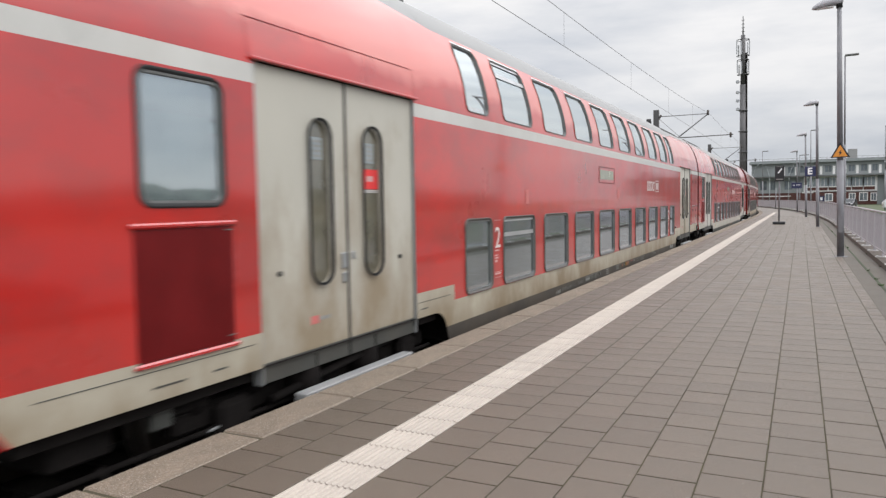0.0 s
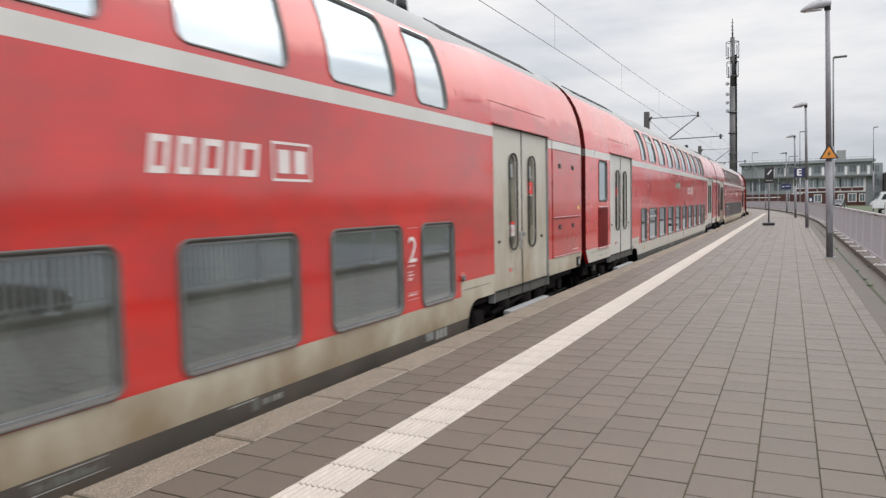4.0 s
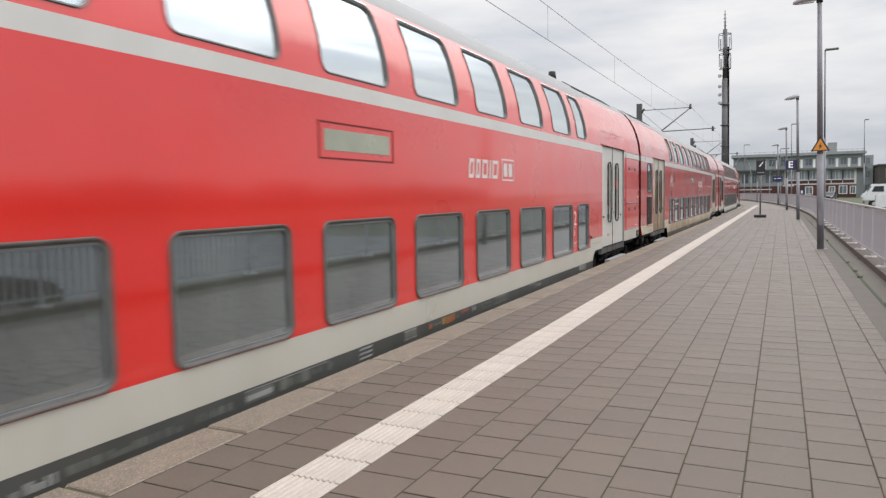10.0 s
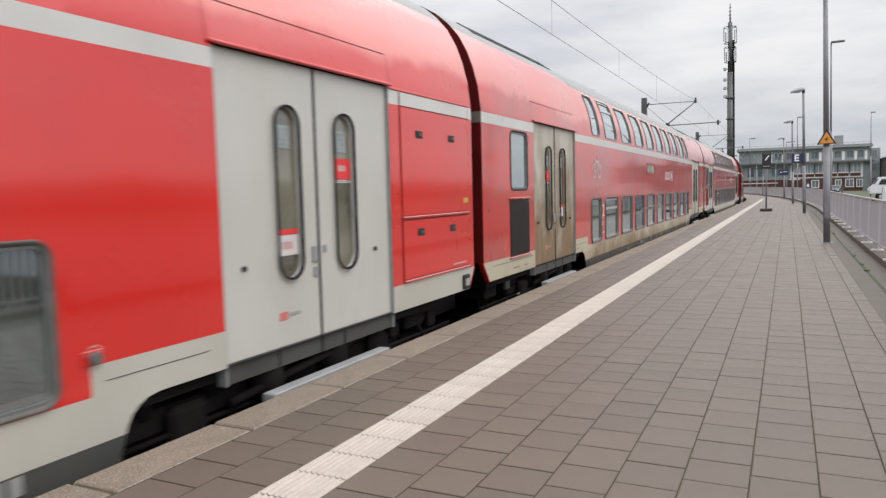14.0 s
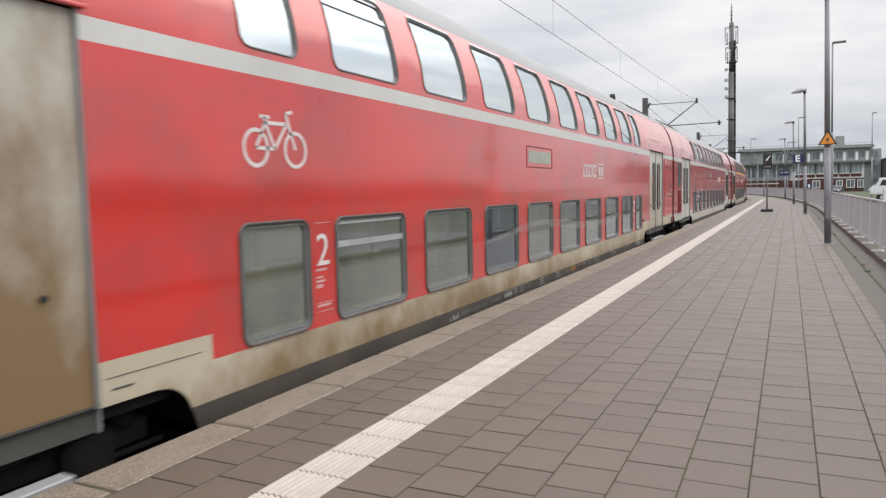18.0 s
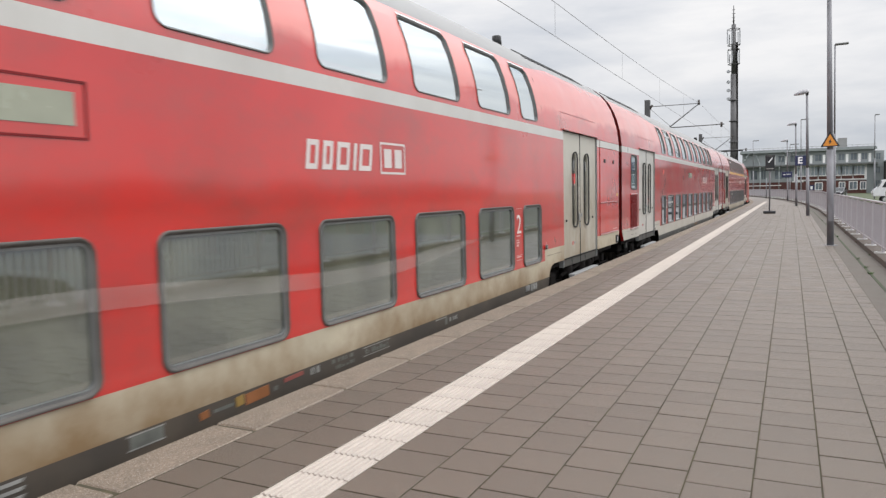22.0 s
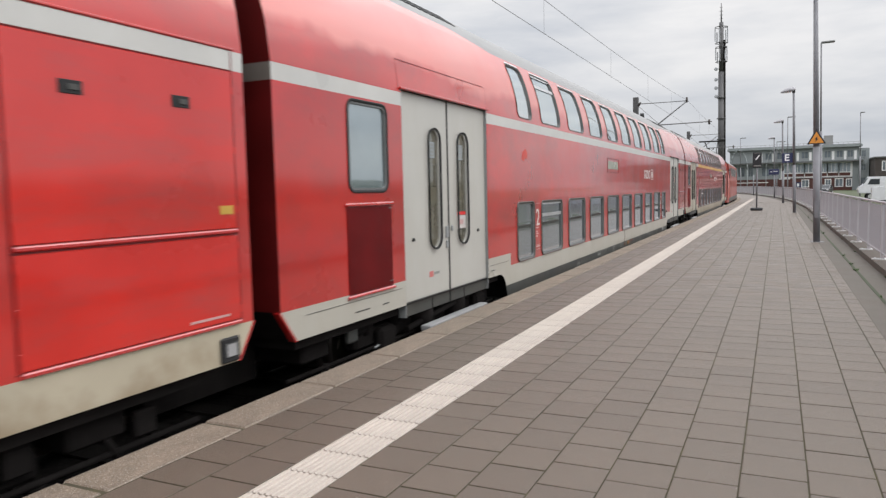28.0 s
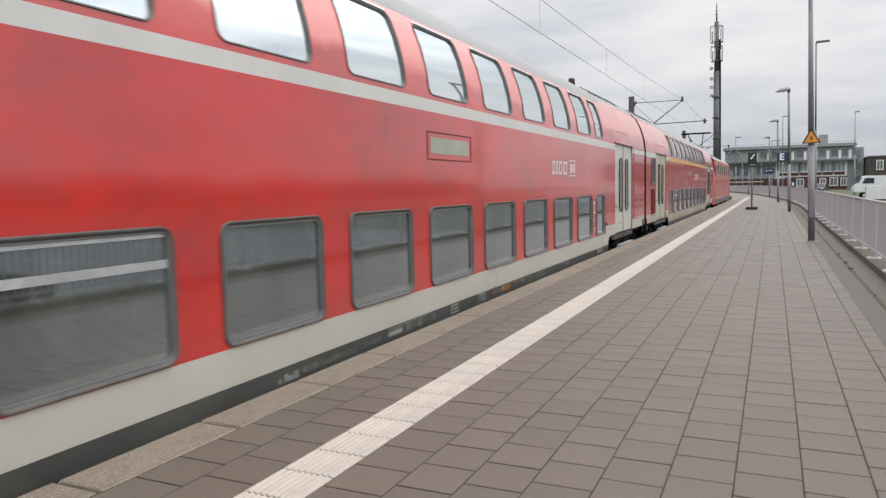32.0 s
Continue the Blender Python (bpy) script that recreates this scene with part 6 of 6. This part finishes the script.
def station_house():
    Y = 185.0
    t = thing("office_building", "long pale two-storey building over a red brick base", "building")
    top = [(x, x + w, 7.05, 8.5) for x, w in ((-5.2, 1.1), (-2.7, 1.2), (-0.2, 1.2), (2.4, 1.2), (4.9, 1.3), (7.2, 1.2), (9.6, 1.2), (12.0, 1.2), (14.2, 1.0))]
    wall_with_gaps(t, "upper_wall", -10.5, 16.4, 6.3, 9.3, Y, Y + 0.5, top, wall_pale)
    for a, b, c, d in top:
        opening(t, a, b, c, d, Y + 0.1, wall_pale)
        part("balcony_door", boxes((b + 0.25, b + 0.75, Y - 0.04, Y, 6.5, 8.4)), wall_white, t)
    part("roof", boxes((-11, 17.0, Y - 0.8, Y + 14, 9.3, 9.75), (-10.8, 16.8, Y - 0.6, Y + 13.5, 9.75, 9.95)), wall_pale, t)
    for k in range(28):
        part("roof_post", boxes((-10.8 + k, -10.76 + k, Y - 0.75, Y - 0.7, 9.75, 10.35)), galv, t)
    part("roof_rail", boxes((-10.8, 16.8, Y - 0.76, Y - 0.7, 10.33, 10.38)), galv, t)
    part("walkway", boxes((-11, 17.2, Y - 1.3, Y, 6.0, 6.3)), seal_grey, t)
    part("plant_room", boxes((9.6, 11.4, Y + 3, Y + 6, 9.9, 12.2)), roof_grey, t)
    # middle storey: grey glazed part and white-framed part with red panels
    mid = [(x, x + w, 3.2, 5.3) for x, w in ((-8.6, 1.4), (-6.3, 0.9), (-3.4, 1.6), (-1.2, 1.2))]
    wall_with_gaps(t, "glazed_wall", -10.5, 0.6, 2.4, 6.0, Y + 0.1, Y + 0.5, mid, wall_pale)
    for a, b, c, d in mid:
        opening(t, a, b, c, d, Y + 0.2, wall_pale)
    big = [(1.05 + 2.31 * k, 3.2 + 2.31 * k, 3.75, 5.75) for k in range(6)]
    wall_with_gaps(t, "white_band", 0.6, 15.2, 2.6, 6.0, Y, Y + 0.5, big, wall_white)
    for a, b, c, d in big:
        opening(t, a, b, c, d, Y - 0.06, wall_white, bars=2, pane_m=office_pane)
        part("red_panel", boxes((a, b, Y - 0.06, Y, 2.85, 3.55)), brick_red, t)
    part("right_wall", boxes((15.2, 16.4, Y, Y + 0.5, -0.8, 6.0)), wall_pale, t)
    # brick base
    low = [(5.1, 6.4, 0.5, 2.0), (7.5, 8.3, 0.5, 2.0), (9.9, 10.9, 0.6, 2.0), (11.9, 13.3, 0.5, 2.1), (14.1, 15.0, 0.5, 2.0)]
    wall_with_gaps(t, "brick_base", -10.5, 15.2, -0.8, 2.4, Y + 0.05, Y + 0.5, low, brick_red)
    for a, b, c, d in low:
        opening(t, a, b, c, d, Y - 0.02, wall_white)
    part("notice_board", boxes((3.9, 4.9, Y - 0.1, Y + 0.05, 0.4, 1.6)), sign_blue, t)
    part("notice_paper", boxes((4.05, 4.5, Y - 0.13, Y - 0.1, 0.6, 1.3)), sign_white, t)
    part("ramp_rail", boxes((-10, -2, Y - 3, Y - 2.9, 1.6, 1.75), (0.3, 2.6, Y - 2, Y - 1.8, 2.3, 2.5)), wall_white, t)
    # glass vaults in front of the left part
    for cx in (-8.4, -0.6):
        for k in range(5):
            bm = bmesh.new()
            r = 1.9
            pts = [(cx + r * math.cos(math.pi * i / 12), Y - 3 + 0.5 * k, 4.8 + 4.6 * math.sin(math.pi * i / 12)) for i in range(13)]
            for p, q in zip(pts, pts[1:]):
                tube(bm, p, q, 0.05, seg=5)
            for x in (cx - r, cx + r):
                tube(bm, (x, Y - 3 + 0.5 * k, 0.0), (x, Y - 3 + 0.5 * k, 4.8), 0.07, seg=5)
            part("arch_rib", bm, wall_pale, t)
    part("tower", boxes((16.4, 18.4, Y - 0.2, Y + 6, -0.8, 8.9)), wall_pale, t)
    for z in (1.0, 4.0, 7.0):
        opening(t, 16.9, 17.7, z, z + 1.3, Y - 0.3, wall_pale)
    part("back_wall", boxes((-10.5, 16.4, Y + 13, Y + 13.4, -0.8, 9.3), (-10.5, -10.1, Y + 0.5, Y + 13, -0.8, 9.3)), wall_pale, t)


station_house()
t = thing("brick_house", "dark brick house with flat roof and white window", "building")
gaps = [(20.0, 21.0, 3.75, 5.5), (26.5, 28.0, 3.0, 5.0), (22.0, 23.4, 0.4, 1.9)]
wall_with_gaps(t, "front_wall", 18.6, 31, -0.8, 6.35, 176, 176.5, gaps, brick_dark)
for a, b, c, d in gaps:
    opening(t, a, b, c, d, 175.96, wall_white)
part("side_wall", boxes((18.6, 19.0, 176.5, 188, -0.8, 6.35), (30.6, 31, 176.5, 188, -0.8, 6.35), (18.6, 31, 188, 188.4, -0.8, 6.35)), brick_dark, t)
part("roof", boxes((18.4, 31.2, 175.8, 188.6, 6.35, 6.6)), seal_grey, t)
part("chimney", boxes((23.4, 24.6, 180, 181, 6.6, 7.7)), brick_dark, t)

# ---- paving, piece by piece ----
COLS = [(-2.94, 0.32), (-2.62, 0.32), (-1.977, 0.33)] + [(-1.647 + 0.3 * k, 0.3) for k in range(8)] + [(0.753, 0.15)]
PHASE = (0.13, 0.28, 0.10, 0.24, 0.08, 0.22, 0.085, 0.245, 0.115, 0.275, 0.12, 0.27)
pave = tagged(new("paving"), "grey square concrete paving slabs in staggered rows", "paving", kind="structure")


def slab_verts(w, l, z=0.0, c=0.002, g=0.0023):
    a, b, p, q = g, w - g, 0.0056, l - 0.0056
    v = [(a, p, z - 0.02), (b, p, z - 0.02), (b, q, z - 0.02), (a, q, z - 0.02), (a, p, z - c), (b, p, z - c), (b, q, z - c), (a, q, z - c),
         (a + c, p + c, z), (b - c, p + c, z), (b - c, q - c, z), (a + c, q - c, z)]
    fs = [(8, 9, 10, 11)] + [(i, (i + 1) % 4, 4 + (i + 1) % 4, 4 + i) for i in range(4)] + [(4 + i, 4 + (i + 1) % 4, 8 + (i + 1) % 4, 8 + i) for i in range(4)]
    return v, fs


slab_me = {}
for w in (0.3, 0.32, 0.33, 0.15):
    v, fs = slab_verts(w, 0.3, g=0.0046 if w > 0.31 else 0.0036)
    slab_me[w] = bpy.data.meshes.new("paving_slab")
    slab_me[w].from_pydata(v, [], fs)
    slab_me[w].materials.append(slab_grey)
    slab_me[w].materials.append(joint_dark)
    for i in range(1, 5):
        slab_me[w].polygons[i].material_index = 1
rnd = random.Random(7)
vv, ff = [], []
for c, (x, w) in enumerate(COLS):
    shift = PHASE[c]
    for r in range(-20, 200):
        y = 0.3 * r + shift - 0.3
        dz = rnd.uniform(-0.001, 0.001)
        if 2.0 <= y < 9.4:
            ob = new("paving_slab", slab_me[w])
            ob.parent, ob.matrix_basis = pave, pose(x, y, dz, rnd.uniform(-0.12, 0.12), rnd.uniform(-0.12, 0.12), rnd.uniform(-0.2, 0.2))
        else:
            v, fs = slab_verts(w, 0.3, g=0.0046 if w > 0.31 else 0.0036)
            k = len(vv)
            vv += [(a + x, b + y, d + dz) for a, b, d in v]
            ff += [[i + k for i in f2] for f2 in fs]
me = bpy.data.meshes.new("further_paving_slabs")
me.from_pydata(vv, [], ff)
me.materials.append(slab_grey)
me.materials.append(joint_dark)
for i, fc in enumerate(me.polygons):
    fc.material_index = 1 if 1 <= i % 9 <= 4 else 0
ob = new("further_paving_slabs", me)
ob.parent = pave
tagged(ob, kind="stuff")


def ribbed(l=0.3):
    """A ribbed guide slab."""
    v, fs = slab_verts(0.32, l, 0.002, 0.003, 0.002)
    for k in range(8):
        a = 0.018 + 0.037 * k
        n0 = len(v)
        v += [(a, 0.004, 0.002), (a + 0.02, 0.004, 0.002), (a + 0.02, l - 0.004, 0.002), (a, l - 0.004, 0.002),
              (a + 0.006, 0.008, 0.008), (a + 0.014, 0.008, 0.008), (a + 0.014, l - 0.008, 0.008), (a + 0.006, l - 0.008, 0.008)]
        fs += [(n0 + 4, n0 + 5, n0 + 6, n0 + 7)] + [(n0 + i, n0 + (i + 1) % 4, n0 + 4 + (i + 1) % 4, n0 + 4 + i) for i in range(4)]
    return v, fs


guide = tagged(new("guide_strip"), "white ribbed guide strip along the platform edge", "guide strip", kind="structure")
v, fs = ribbed()
rib_me = bpy.data.meshes.new("ribbed_slab")
rib_me.from_pydata(v, [], fs)
rib_me.materials.append(strip_white)
for r in range(-20, 200):
    ob = new("ribbed_slab", rib_me)
    ob.parent, ob.matrix_basis = guide, pose(-2.299, 0.3 * r + 0.198, rnd.uniform(-0.001, 0.001), 0, 0, rnd.uniform(-0.2, 0.2))

edge = tagged(new("platform_edge"), "pale weathered concrete platform edge stones", "platform edge", kind="structure")
bm = bmesh.new()
box(bm, 0.0, 0.338, 0.005, 0.995, -0.14, 0.003, 0, 0.016)
bm.normal_update()
for fc in bm.faces:                 # the long worn nosings are paler
    if 0.3 < abs(fc.normal.z) < 0.95 and abs(fc.normal.x) > 0.3:
        fc.material_index = 1
edge_me = mesh_of("edge_stone", bm, [edge_concrete, edge_worn])
for r in range(-6, 60):
    ob = new("edge_stone", edge_me)
    ob.parent, ob.matrix_basis = edge, pose(-3.284 + rnd.uniform(-0.004, 0.004), r + 0.33, rnd.uniform(-0.002, 0.002), 0, 0, rnd.uniform(-0.1, 0.1))


# ---- movement ----
def joint_at(t):
    """Where the joint behind the first coach is at t seconds (smooth through the table)."""
    i = min(max(int(t), 1), 30)
    u = t - i
    a, b, c2, d = JOINT[i - 1:i + 3]
    return b + u * ((c2 - a) / 2 + u * ((2 * a - 5 * b + 4 * c2 - d) / 2 + u * (3 * b - 3 * c2 + d - a) / 2))


def carriage_pose(s0, b0, b1):
    """The pose of a carriage whose front stands at s0 and whose bogies run on the track."""
    x0, y0 = track(s0 + b0)
    x1, y1 = track(s0 + b1)
    d = Vector((x1 - x0, y1 - y0, 0)).normalized()
    return pose(x0 - d.x * b0, y0 - d.y * b0, RAIL_Z, 0, 0, math.degrees(math.atan2(-d.x, d.y)))


def motions():
    for k, c in enumerate((coach_a, coach_b, coach_c, coach_d, coach_e)):
        walk(c, [(t, carriage_pose(joint_at(t) + 26.8 * (k - 1), 3.4, 23.4)) for t in range(33)])
    walk(loco, [(t, carriage_pose(joint_at(t) + 26.8 * 4, 4.2, 14.7)) for t in range(33)])
    for w, y in WHEELS:
        rows = []
        for i in range(214):
            t = min(32.0, i * 0.15)
            rows.append((t, pose(0, y, 0.46, math.degrees((JOINT[0] - joint_at(t)) / 0.46))))
        walk(w, rows)


motions()
